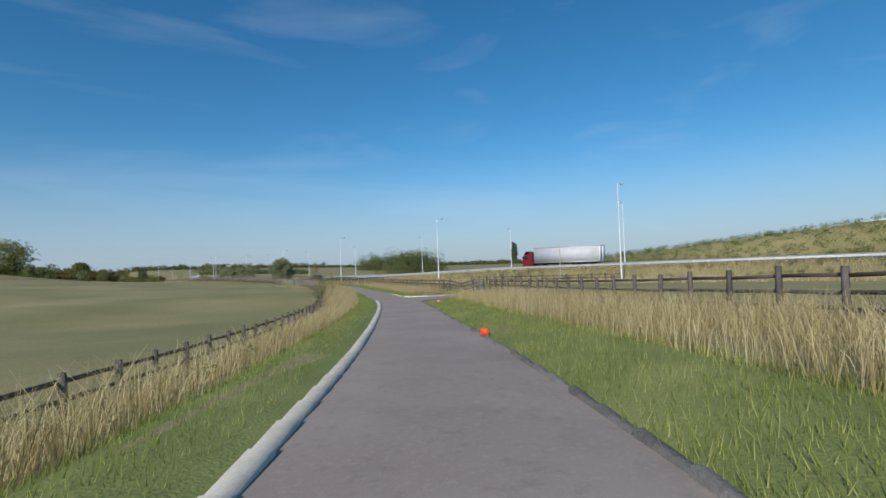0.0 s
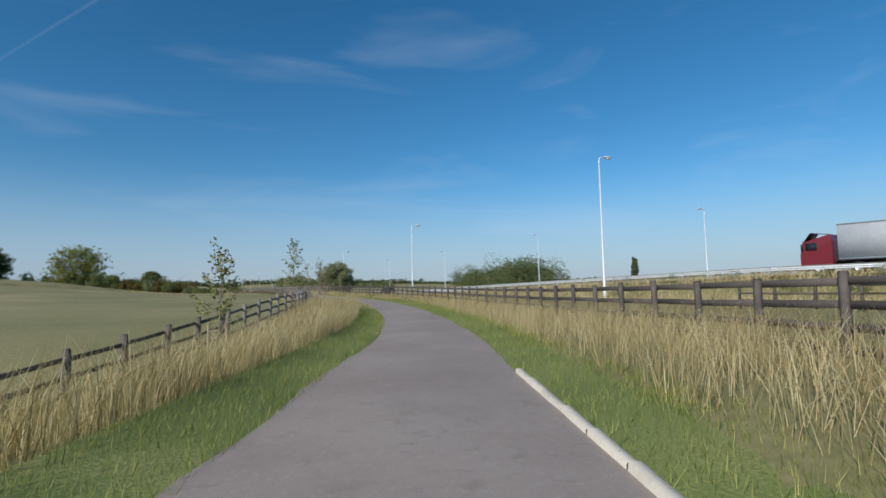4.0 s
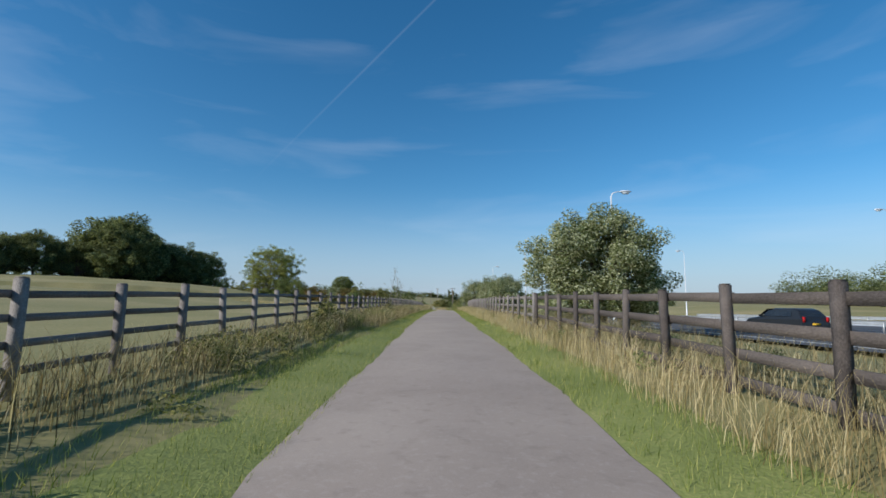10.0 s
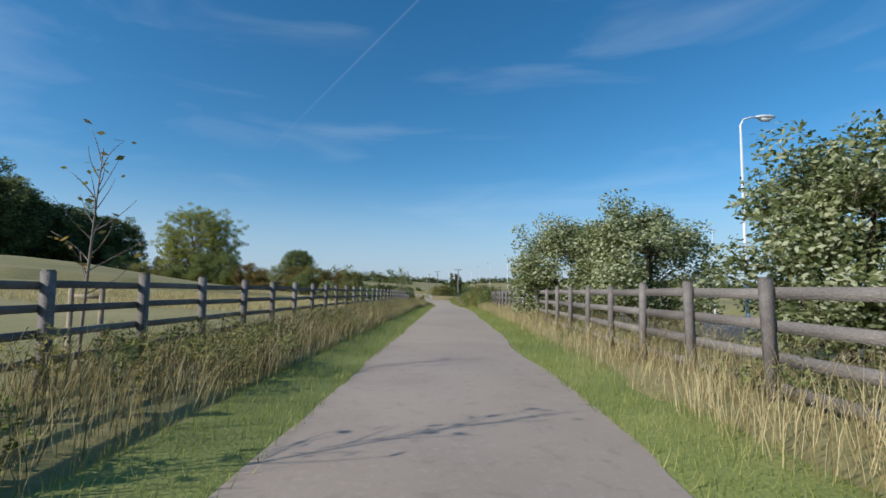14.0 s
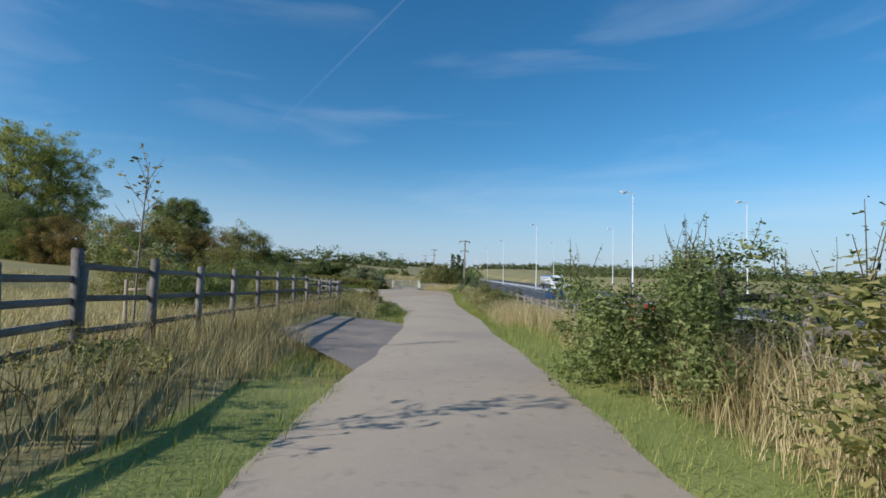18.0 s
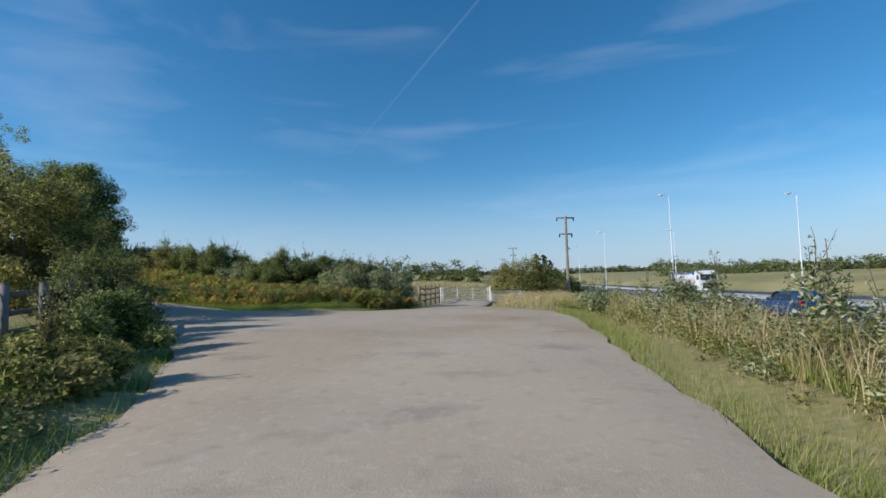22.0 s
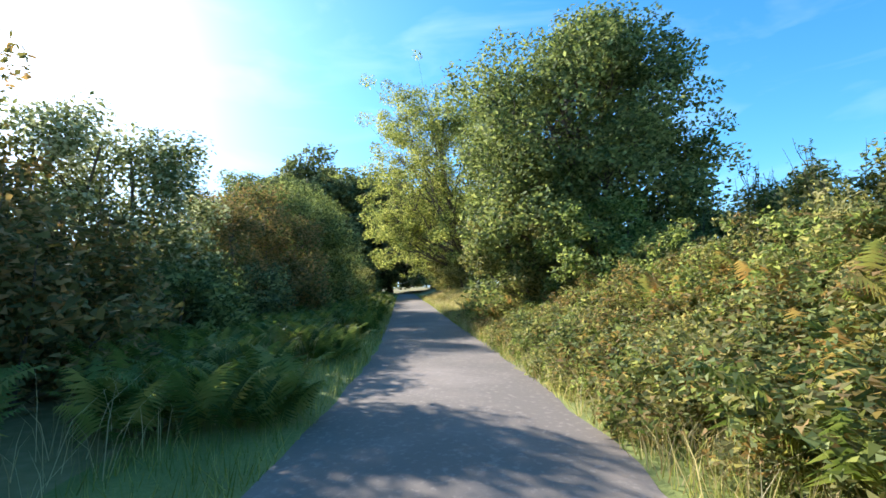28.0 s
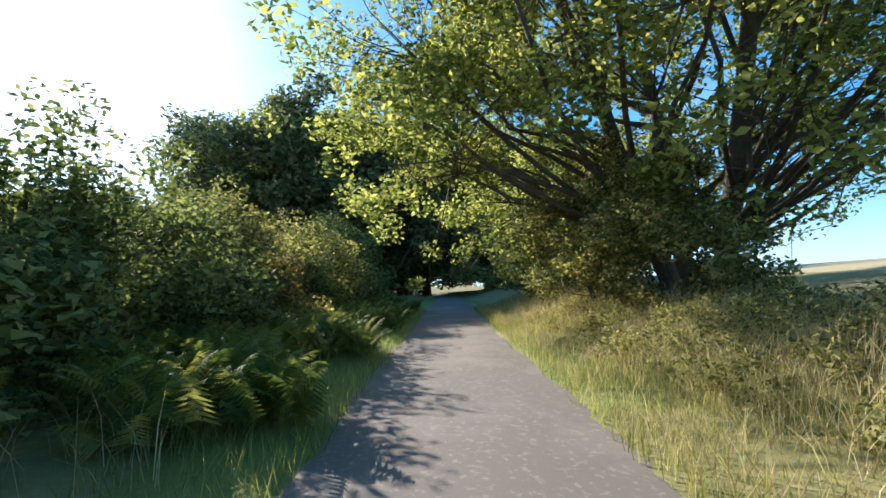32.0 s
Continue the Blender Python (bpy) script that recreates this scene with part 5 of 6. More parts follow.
# ---- far trees ----
def tree_line(pts, h, label, leaf, step, seed, size=0.5, per=420, name="tree_line"):
    """A distant belt of trees, uneven along the top."""
    r = np.random.default_rng(seed + 7000)
    p = np.asarray(pts, float)
    s = np.concatenate([[0], np.cumsum(np.linalg.norm(np.diff(p, axis=0), axis=1))])
    bag = Bag()
    for q in np.arange(0, s[-1], step):
        x, y = np.interp(q, s, p[:, 0]) + r.normal(0, step * 0.3), np.interp(q, s, p[:, 1]) + r.normal(0, step * 0.3)
        hh, z = h * r.uniform(0.55, 1.1), gz(x, y)
        m = 14
        c = np.stack([x + r.normal(0, hh * 0.4, m), y + r.normal(0, hh * 0.4, m), z + hh * 0.75 * r.random(m) ** 1.6], 1)
        leaf_cloud(bag, c, hh * r.uniform(0.18, 0.3, m), per, size, r, tri=True)
    return tagged(new(name, bag.mesh(name, leaf)), label, "trees", kind="stuff")


tree_line([(66, -8), (72, 8), (84, 30), (96, 55), (104, 82), (110, 110)], 11, "belt of bushy trees beyond the motorway", M_LEAF_DARK, 3.2, 1, 0.24, 2400)
tree_line([(64, 95), (66, 140), (64, 200), (60, 290)], 3.4, "low hedge of trees beyond the far carriageway", M_LEAF_DARK, 2.0, 9, 0.28, 240)
tree_line([(60, 300), (75, 330), (95, 350), (130, 345)], 10, "distant clump of roadside trees", M_LEAF_DARK, 7, 2, 0.5, 500)
tree_line([(150, -60), (220, 40), (300, 160), (330, 330), (280, 520)], 5.0, "low distant tree belt across the fields", M_LEAF_DARK, 2.6, 3, 0.7, 200)
tree_line([(280, 520), (160, 640), (20, 700), (-120, 640), (-260, 560)], 9, "wooded horizon beyond the fields", M_LEAF_DARK, 4, 4, 1.0, 220)
tree_line([(-200, 420), (-130, 400), (-70, 395), (-20, 400)], 13, "wooded ridge beyond the stubble field", M_LEAF_DARK, 6, 5, 0.8, 260)
tree_line([(-90, 230), (-50, 210), (-22, 190), (-8, 168)], 1.7, "hedgerow along the stubble field", M_LEAF, 3.0, 6, 0.35, 420)
tree_line([(-300, -300), (-240, -120), (-190, 0), (-165, 90), (-150, 170)], 9, "distant woodland edge across the pasture", M_LEAF_DARK, 7, 7, 0.7, 300)
tree_line([(8, 246), (12, 262), (16, 280)], 7, "roadside scrub beside the far track", M_LEAF, 4, 8, 0.35, 420)
for i, (x, y, h) in enumerate([(5.0, 240, 10.5), (7.2, 241, 11.5), (9.0, 243, 10), (380, 230, 24), (388, 236, 28), (396, 240, 26)]):
    tree_at(x, y, h, h * 0.085, "slim upright poplar against the sky", M_LEAF_DARK, 5000, 0.16 * h / 11, 0.02 * h, 0.04, 26, 1, 150 + i, group="poplars", tuft=(0.3, 0.5))

# stubble field beyond the yard
_sx, _sy = np.meshgrid(np.linspace(-95, -9, 30), np.linspace(138, 330, 40))
_sx = _sx + (_sy - 138) * -0.12
_sz = ground_z(_sx.ravel(), _sy.ravel()) + 0.12
_sz = _sz - 0.7 * ((_sy.ravel() < 139) | (_sx.ravel() > -9.5 - (_sy.ravel() - 138) * 0.12))
_a = (np.arange(39)[:, None] * 30 + np.arange(29)[None]).ravel()
tagged(new("stubble_field", quiet_mesh("stubble_field", np.stack([_sx.ravel(), _sy.ravel(), _sz], 1), np.stack([_a, _a + 1, _a + 31, _a + 30], 1), M_STUBBLE, True)), "pale harvested stubble field on a slope", "field", kind="structure")


# ---- gates ----
def bar_gate(ax, ay, bx, by, h, material, label, bars=6, z=None, posts=None, brace=True, above=0.75):
    """A tubular field gate between two places, with its hanging posts."""
    a, b = Vector((ax, ay, 0)), Vector((bx, by, 0))
    d = b - a
    ln = d.length
    za = gz((ax + bx) / 2, (ay + by) / 2) if z is None else z
    base = tagged(new("field_gate"), label, "gate", "field gates")
    base.matrix_basis = pose(ax, ay, za, 0, 0, math.degrees(math.atan2(d.y, d.x)))
    lo = 0.18
    hs = [lo + (h - lo) * (i / (bars - 1)) ** 1.15 for i in range(bars)]
    for k in hs:
        add_part("bar", Bag().tube([[0.06, 0, k], [ln - 0.06, 0, k]], 0.026, 8).mesh("bar", material, True), base)
    for x in (0.06, ln / 3, ln * 2 / 3, ln - 0.06):
        add_part("upright", Bag().tube([[x, 0.0, lo], [x, 0.0, h]], 0.022, 8).mesh("upright", material, True), base)
    if brace:
        add_part("brace", Bag().tube([[0.1, 0.03, h - 0.03], [ln * 0.66, 0.03, lo + 0.02]], 0.02, 8).mesh("brace", material, True), base)
    for x in (-0.1, ln + 0.1):
        pm, wide = posts or material, 0.15 if posts else 0.08
        add_part("gate_post", Bag().box((wide, wide, h + above), pose(x, 0, (h + above) / 2 - 0.5)).mesh("gate_post", pm), base)
    add_part("latch", Bag().box((0.14, 0.03, 0.05), pose(ln - 0.02, 0.02, h * 0.8)).mesh("latch", M_GALV), base)
    return base


bar_gate(-7.35, -60.9, -6.65, -53.4, 1.15, M_GALV, "long galvanised tubular field gate, closed", 6, posts=M_WOOD)
g2 = bar_gate(-13.6, -121.2, -10.8, -117.0, 1.15, M_GALV, "galvanised tubular gate with a red notice", 6, posts=M_DARKWOOD)
bar_gate(-6.0, 130.1, -2.4, 129.9, 1.15, M_WHITEGATE, "white-painted metal field gate, closed", 6, above=0.58)
bar_gate(-2.1, 129.7, -0.1, 128.9, 0.95, M_GALV, "galvanised steel hurdle beside the white gate", 5, brace=False, above=0.5)

# notice on the gate
M_RED = mat("red_notice", (0.20, 0.018, 0.02), (0.30, 0.03, 0.03), 4, 0.5, 0.0)
notice = tagged(new("notice_board"), "dark red notice with white capitals tied to a gate", "sign")
_gd = math.degrees(math.atan2(4.2, 2.8))
notice.matrix_basis = pose(-11.75, -118.43, gz(-12, -119) + 0.80, 0, 0, _gd) @ pose(0, 0.05, 0)
add_part("board", Bag().box((0.95, 0.02, 0.44)).mesh("board", M_RED), notice)
for k, words in enumerate(("NO", "UNAUTHORISED", "ACCESS")):
    tx = bpy.data.curves.new("words", "FONT")
    tx.body, tx.size, tx.align_x, tx.align_y, tx.extrude = words, 0.125, "CENTER", "CENTER", 0.001
    tx.materials.append(M_WHITE)
    ob = new("lettering", tx)
    ob.parent = notice
    ob.matrix_basis = pose(0, 0.016, 0.13 - 0.13 * k, 90, 0, 180)

# yellow road sign on posts
M_YELLOW = mat("yellow_sign", (0.62, 0.36, 0.02), (0.75, 0.45, 0.03), 3, 0.5, 0.0)
M_ORANGE = mat("orange_panel", (0.70, 0.16, 0.02), (0.80, 0.22, 0.03), 3, 0.5, 0.0)
M_BLACK = mat("black_plastic", (0.012, 0.012, 0.013), (0.03, 0.03, 0.03), 3, 0.5, 0.0)
ys_ = tagged(new("road_sign"), "tall yellow road sign with an orange panel on grey posts", "road sign")
_zs = gz(10.0, -112.4)
ys_.matrix_basis = pose(10.0, -112.4, _zs, 0, 0, 36)
_top = 3.45 - _zs
for x in (-0.2, 0.2):
    add_part("post", Bag().tube([[x, 0, -0.2], [x, 0, _top - 0.1]], 0.045, 8).mesh("post", M_GALV, True), ys_)
add_part("panel", Bag().box((0.62, 0.03, 2.2), pose(0, -0.07, _top - 1.1)).mesh("panel", M_YELLOW), ys_)
add_part("symbol", Bag().box((0.42, 0.02, 0.5), pose(0, -0.1, _top - 0.4)).mesh("symbol", M_ORANGE), ys_)
add_part("plate", Bag().box((0.42, 0.02, 0.75), pose(0, -0.1, _top - 1.45)).mesh("plate", M_WHITE), ys_)
add_part("mark", Bag().box((0.24, 0.02, 0.45), pose(0, -0.115, _top - 1.45)).mesh("mark", M_BLACK), ys_)


# ---- fallen cones ----
M_CONE = mat("orange_cone_plastic", (0.62, 0.06, 0.02), (0.75, 0.10, 0.03), 5, 0.5, 0.1)
def traffic_cone(x, y, z, m, label):
    base = tagged(new("traffic_cone"), label, "traffic cone", "fallen cones")
    base.matrix_basis = Matrix.Translation((x, y, z)) @ m
    add_part("body", Bag().lathe([(0.15, 0.04), (0.135, 0.12), (0.06, 0.6), (0.035, 0.74), (0.0, 0.75)], 16).mesh("body", M_CONE, True), base)
    add_part("sleeve", Bag().lathe([(0.124, 0.2), (0.127, 0.21), (0.082, 0.47), (0.079, 0.47)], 16).mesh("sleeve", M_WHITEGATE, True), base, "white reflective sleeve")
    add_part("foot", Bag().box((0.38, 0.38, 0.045), pose(0, 0, 0.02)).mesh("foot", M_CONE), base)


traffic_cone(-23.9, -126.9, gz(-23.9, -126.9) + 0.12, pose(0, 0, 0, 0, 70, -40) @ Matrix.Diagonal((0.5, 0.5, 0.5, 1)), "red and white traffic cone lying on a kerb")
_i = np.abs(LINE[:, 1] + 143).argmin()
_p = LINE[_i, :2] + RIGHT[_i] * 1.75
traffic_cone(_p[0], _p[1], ROADZ[_i] + 0.09, pose(0, 0, 0, 0, 86, 30) @ Matrix.Diagonal((0.62, 0.62, 0.62, 1)), "squashed red traffic cone at the road's edge")


# ---- utility poles ----
def utility_pole(x, y, h, label, turn, arms=True):
    base = tagged(new("utility_pole"), label, "utility pole", "utility poles")
    base.matrix_basis = pose(x, y, gz(x, y), 0, 0, turn)
    add_part("pole", Bag().tube([[0, 0, -0.3], [0, 0, h]], [0.16, 0.11], 10).mesh("pole", M_POLE, True), base)
    for z, w in ((h - 0.15, 0.95), (h - 1.75, 0.7)):
        arm = add_part("crossarm", Bag().box((w * 2, 0.1, 0.12), pose(0, 0.12, z)).mesh("crossarm", M_POLE), base)
        for sx in (-w * 0.92, w * 0.92):
            add_part("insulator", Bag().lathe([(0.05, z - 0.32), (0.08, z - 0.28), (0.05, z - 0.2), (0.08, z - 0.16), (0.04, z - 0.06)], 10).mesh("insulator", M_BLACK, True), arm, m=pose(sx, 0.12, 0))
    add_part("bracket", Bag().tube([[0.05, 0, h - 3.0], [0.35, 0, h - 3.3]], 0.04, 6).mesh("bracket", M_GALV), base)
    return base


utility_pole(4.6, 141.5, 4.75 - gz(4.6, 141.5), "weathered timber utility pole with two crossarms", 20)
utility_pole(-1.5, 205, 8.0, "distant timber utility pole with crossarms", 20)
utility_pole(-6, 262, 8.0, "distant timber utility pole with crossarms", 20)
utility_pole(75, 230, 8.0, "timber utility pole across the motorway", 60)
utility_pole(76.5, 228, 8.0, "timber utility pole across the motorway", 60)
# ---- vehicles on the motorway ----
def paint(name, c, rough=0.35):
    return mat(name, tuple(v * 0.85 for v in c), c, 1.5, rough, 0.0, 20, spec=0.5)


M_TYRE = mat("tyre_rubber", (0.012, 0.012, 0.012), (0.03, 0.03, 0.03), 5, 0.9, 0.2)
M_RIM = mat("wheel_rim", (0.35, 0.35, 0.36), (0.55, 0.55, 0.56), 5, 0.4, 0.0, metal=0.7)
M_GLASS = mat("dark_window_glass", (0.012, 0.015, 0.018), (0.03, 0.035, 0.04), 2, 0.08, 0.0, spec=0.6)
M_CURTAIN = mat("grey_trailer_side", (0.44, 0.45, 0.46), (0.56, 0.57, 0.58), 0.8, 0.5, 0.15, 4)
M_TAIL = mat("tail_lamp", (0.35, 0.01, 0.01), (0.5, 0.02, 0.02), 4, 0.25, 0.0)
M_HEAD = mat("headlamp_glass", (0.6, 0.62, 0.64), (0.8, 0.82, 0.84), 4, 0.15, 0.0)


def wheel_on(base, x, y, r, w=0.24):
    t = add_part("wheel", Bag().lathe([(r * 0.55, -w / 2), (r * 0.9, -w / 2), (r, -w / 3), (r, w / 3), (r * 0.9, w / 2), (r * 0.55, w / 2)], 18).mesh("wheel", M_TYRE, True), base, m=pose(x, y, r, 0, 90, 0))
    add_part("rim", Bag().lathe([(0.0, -w * 0.42), (r * 0.5, -w * 0.36), (r * 0.58, -w * 0.5), (r * 0.58, w * 0.5), (r * 0.5, w * 0.36), (0.0, w * 0.42)], 14).mesh("rim", M_RIM, True), t)


def car_at(x, y, turn, colour, label, ln=4.2, wd=1.76, ht=1.48, van=False):
    base = tagged(new("van" if van else "car"), label, "van" if van else "car", "traffic on the motorway")
    base.matrix_basis = pose(x, y, float(motorway_z(y)) + 0.07, 0, 0, turn)
    h = ln / 2
    if van:
        prof = [(-h, 0.35), (-h, 0.9), (-h + 0.02, ht - 0.08), (-h + 0.12, ht), (h - 1.9, ht), (h - 1.55, ht - 0.12), (h - 0.85, 1.12), (h - 0.12, 0.95), (h, 0.75), (h, 0.35)]
    else:
        prof = [(-h, 0.35), (-h - 0.02, 0.62), (-h + 0.05, 0.92), (-h + 0.45, ht - 0.1), (-h + 0.8, ht), (h - 2.2, ht), (h - 1.25, 0.98), (h - 0.2, 0.80), (h, 0.62), (h, 0.35)]
    p = np.array(prof)
    ins = np.clip((p[:, 1] - 0.85) * 0.30, 0, 0.25)
    n = len(p)
    xs = [-(wd / 2 - ins), -(wd / 2 - ins) * 0.86, (wd / 2 - ins) * 0.86, wd / 2 - ins]
    zs = [p[:, 1] - 0.05 * (p[:, 1] > 0.5), p[:, 1], p[:, 1], p[:, 1] - 0.05 * (p[:, 1] > 0.5)]
    v = np.stack([np.stack([a, p[:, 0], z], 1) for a, z in zip(xs, zs)], 1)
    b = Bag()
    a = (np.arange(n - 1)[:, None] * 4 + np.arange(3)[None]).ravel()
    b.quads(v.reshape(-1, 3), np.stack([a, a + 1, a + 5, a + 4], 1))
    for s in (0, 3):
        for i in range(n // 2 - 1):
            q = [[v[i, s], v[i + 1, s], v[n - 2 - i, s], v[n - 1 - i, s]]]
            b.quads(np.array(q).reshape(-1, 3), [[0, 1, 2, 3]])
    b.box((wd * 0.94, ln * 0.98, 0.14), pose(0, 0, 0.33))
    add_part("body", b.mesh("body", colour), base)
    ws = (h - 1.75, h - 1.0) if van else (h - 2.05, h - 1.32)
    add_part("windscreen", Bag().quads([[-wd * 0.40, ws[0] + 0.3, ht - 0.07], [wd * 0.40, ws[0] + 0.3, ht - 0.07], [wd * 0.42, ws[1] + 0.12, 1.04 if not van else 1.2], [-wd * 0.42, ws[1] + 0.12, 1.04 if not van else 1.2]], [[0, 1, 2, 3]]).mesh("windscreen", M_GLASS), base, m=pose(0, 0.02, 0.03))
    if not van:
        add_part("rear_window", Bag().quads([[-wd * 0.38, -h + 0.47, ht - 0.14], [wd * 0.38, -h + 0.47, ht - 0.14], [wd * 0.42, -h + 0.14, 0.98], [-wd * 0.42, -h + 0.14, 0.98]], [[0, 1, 2, 3]]).mesh("rear_window", M_GLASS), base, m=pose(0, -0.03, 0.02))
    for s in (-1, 1):
        y0, y1 = (h - 1.9, h - 1.15) if van else (-h + 0.75, h - 1.6)
        add_part("side_window", Bag().quads([[s * (wd / 2 - 0.17), y0 + 0.1, ht - 0.14], [s * (wd / 2 - 0.17), y1 - 0.25, ht - 0.14], [s * (wd / 2 - 0.02), y1 + 0.1, 1.0], [s * (wd / 2 - 0.02), y0, 1.0]], [[0, 1, 2, 3]]).mesh("side_window", M_GLASS), base, m=pose(s * 0.012, 0, 0))
        add_part("tail_lamp", Bag().box((0.16, 0.05, 0.3), pose(s * (wd / 2 - 0.14), -h - 0.01, 0.85)).mesh("tail_lamp", M_TAIL), base)
        add_part("headlamp", Bag().box((0.34, 0.08, 0.14), pose(s * (wd / 2 - 0.26), h - 0.03, 0.68)).mesh("headlamp", M_HEAD), base)
        add_part("mirror", Bag().box((0.2, 0.08, 0.13), pose(s * (wd / 2 + 0.08), h - 1.45, 1.02)).mesh("mirror", M_BLACK), base)
        for wy in (-h + 0.75, h - 0.8):
            wheel_on(base, s * (wd / 2 - 0.12), wy, 0.31, 0.2)
    add_part("rear_plate", Bag().box((0.5, 0.02, 0.11), pose(0, -h - 0.03, 0.58)).mesh("rear_plate", M_YELLOW), base)
    return base


def lorry_at(x, y, turn, cab, trailer, label, tipper=False):
    base = tagged(new("lorry"), label, "lorry", "traffic on the motorway")
    base.matrix_basis = pose(x, y, float(motorway_z(y)) + 0.07, 0, 0, turn)
    b = Bag()
    p = np.array([(5.6, 0.45), (5.6, 2.75), (5.75, 3.35), (7.1, 3.55 if not tipper else 3.3), (7.62, 2.75), (7.85, 1.7), (7.85, 0.45)])
    n = len(p)
    v = np.stack([np.stack([np.full(n, s * 1.24) - s * np.clip((p[:, 1] - 2.8) * 0.25, 0, 0.2), p[:, 0], p[:, 1]], 1) for s in (-1, 1)], 1)
    a = np.arange(n - 1) * 2
    b.quads(v.reshape(-1, 3), np.stack([a, a + 1, a + 3, a + 2], 1))
    for s in (0, 1):
        for i in range(n // 2 - 0):
            if n - 2 - i > i + 1:
                b.quads([v[i, s], v[i + 1, s], v[n - 2 - i, s], v[n - 1 - i, s]], [[0, 1, 2, 3]])
    cabo = add_part("cab", b.mesh("cab", cab), base)
    add_part("windscreen", Bag().quads([[-1.1, 7.78, 1.95], [1.1, 7.78, 1.95], [1.08, 7.64, 2.78], [-1.08, 7.64, 2.78]], [[0, 1, 2, 3]]).mesh("windscreen", M_GLASS), cabo, m=pose(0, 0.03, 0))
    add_part("grille", Bag().box((1.7, 0.05, 0.8), pose(0, 7.87, 1.15)).mesh("grille", M_BLACK), cabo)
    add_part("bumper", Bag().box((2.45, 0.2, 0.45), pose(0, 7.85, 0.5)).mesh("bumper", cab), cabo)
    for s in (-1, 1):
        add_part("side_window", Bag().box((0.03, 0.8, 0.65), pose(s * 1.245, 7.05, 2.35)).mesh("side_window", M_GLASS), cabo)
        add_part("mirror", Bag().box((0.12, 0.14, 0.55), pose(s * 1.42, 7.65, 2.3)).mesh("mirror", M_BLACK), cabo)
        add_part("headlamp", Bag().box((0.3, 0.06, 0.2), pose(s * 0.98, 7.9, 0.78)).mesh("headlamp", M_HEAD), cabo)
    add_part("chassis", Bag().box((0.9, 15.0, 0.28), pose(0, -0.3, 0.98)).mesh("chassis", M_BLACK), base)
    if tipper:
        t = Bag()
        for s in (-1, 1):
            t.box((0.08, 10.6, 1.75), pose(s * 1.2, -0.6, 2.05))
        t.box((2.4, 0.08, 1.75), pose(0, 4.7, 2.05)).box((2.4, 0.08, 1.75), pose(0, -5.9, 2.05)).box((2.4, 10.6, 0.1), pose(0, -0.6, 1.2))
        add_part("tipper_body", t.mesh("tipper_body", trailer), base)
        rib = Bag().box((0.05, 0.09, 1.7)).mesh("rib", trailer)
        for i in range(9):
            for s in (-1, 1):
                add_part("rib", rib, base, m=pose(s * 1.26, -5.6 + i * 1.26, 2.05))
        add_part("sheet_cover", Bag().tube([[0, 4.8, 2.82], [0, -6.0, 2.82]], [1.22, 1.22], 16).mesh("sheet_cover", M_BLUE), base, "blue roll-over sheet", m=pose(0, 0, 2.0) @ Matrix.Diagonal((1, 1, 0.3, 1)))
    else:
        add_part("trailer_body", Bag().box((2.5, 13.4, 2.85), pose(0, -1.5, 2.62)).mesh("trailer_body", trailer), base)
        add_part("top_rail", Bag().box((2.54, 13.44, 0.1), pose(0, -1.5, 4.06)).mesh("top_rail", M_GALV), base)
        add_part("side_rail", Bag().box((2.54, 13.44, 0.14), pose(0, -1.5, 1.22)).mesh("side_rail", M_GALV), base)
        for s in (-0.62, 0.62):
            add_part("rear_door", Bag().box((1.2, 0.05, 2.7), pose(s, -8.22, 2.62)).mesh("rear_door", M_WHITEGATE), base)
    rear = (-3.4, -4.7, -6.0)
    for wy in rear + (4.0, 6.6):
        for s in (-1.05, 1.05):
            wheel_on(base, s, wy, 0.5, 0.32)
    return base


M_BLUE = paint("blue_sheet", (0.03, 0.12, 0.42))
lorry_at(31.0, -97.0, 8.5, paint("dark_red_cab", (0.16, 0.01, 0.018)), M_CURTAIN, "articulated lorry with a dark red cab and pale grey trailer")
lorry_at(26.6, 175.0, 180, paint("white_cab", (0.75, 0.76, 0.77)), M_CURTAIN, "articulated tipper with a white cab and blue sheet", True)
car_at(13.8, 94.0, 2, paint("red_car_paint", (0.48, 0.015, 0.015)), "bright red hatchback on the near lanes")
car_at(15.5, 124.0, 2, paint("blue_car_paint", (0.015, 0.05, 0.14)), "dark blue hatchback on the near lanes")
car_at(21.5, -9.0, 5, paint("black_car_paint", (0.02, 0.022, 0.026)), "dark estate car on the near lanes", 4.5)
car_at(33.5, 190.0, 182, paint("white_van_paint", (0.78, 0.79, 0.80)), "white panel van on the far lanes", 5.0, 1.95, 2.2, True)

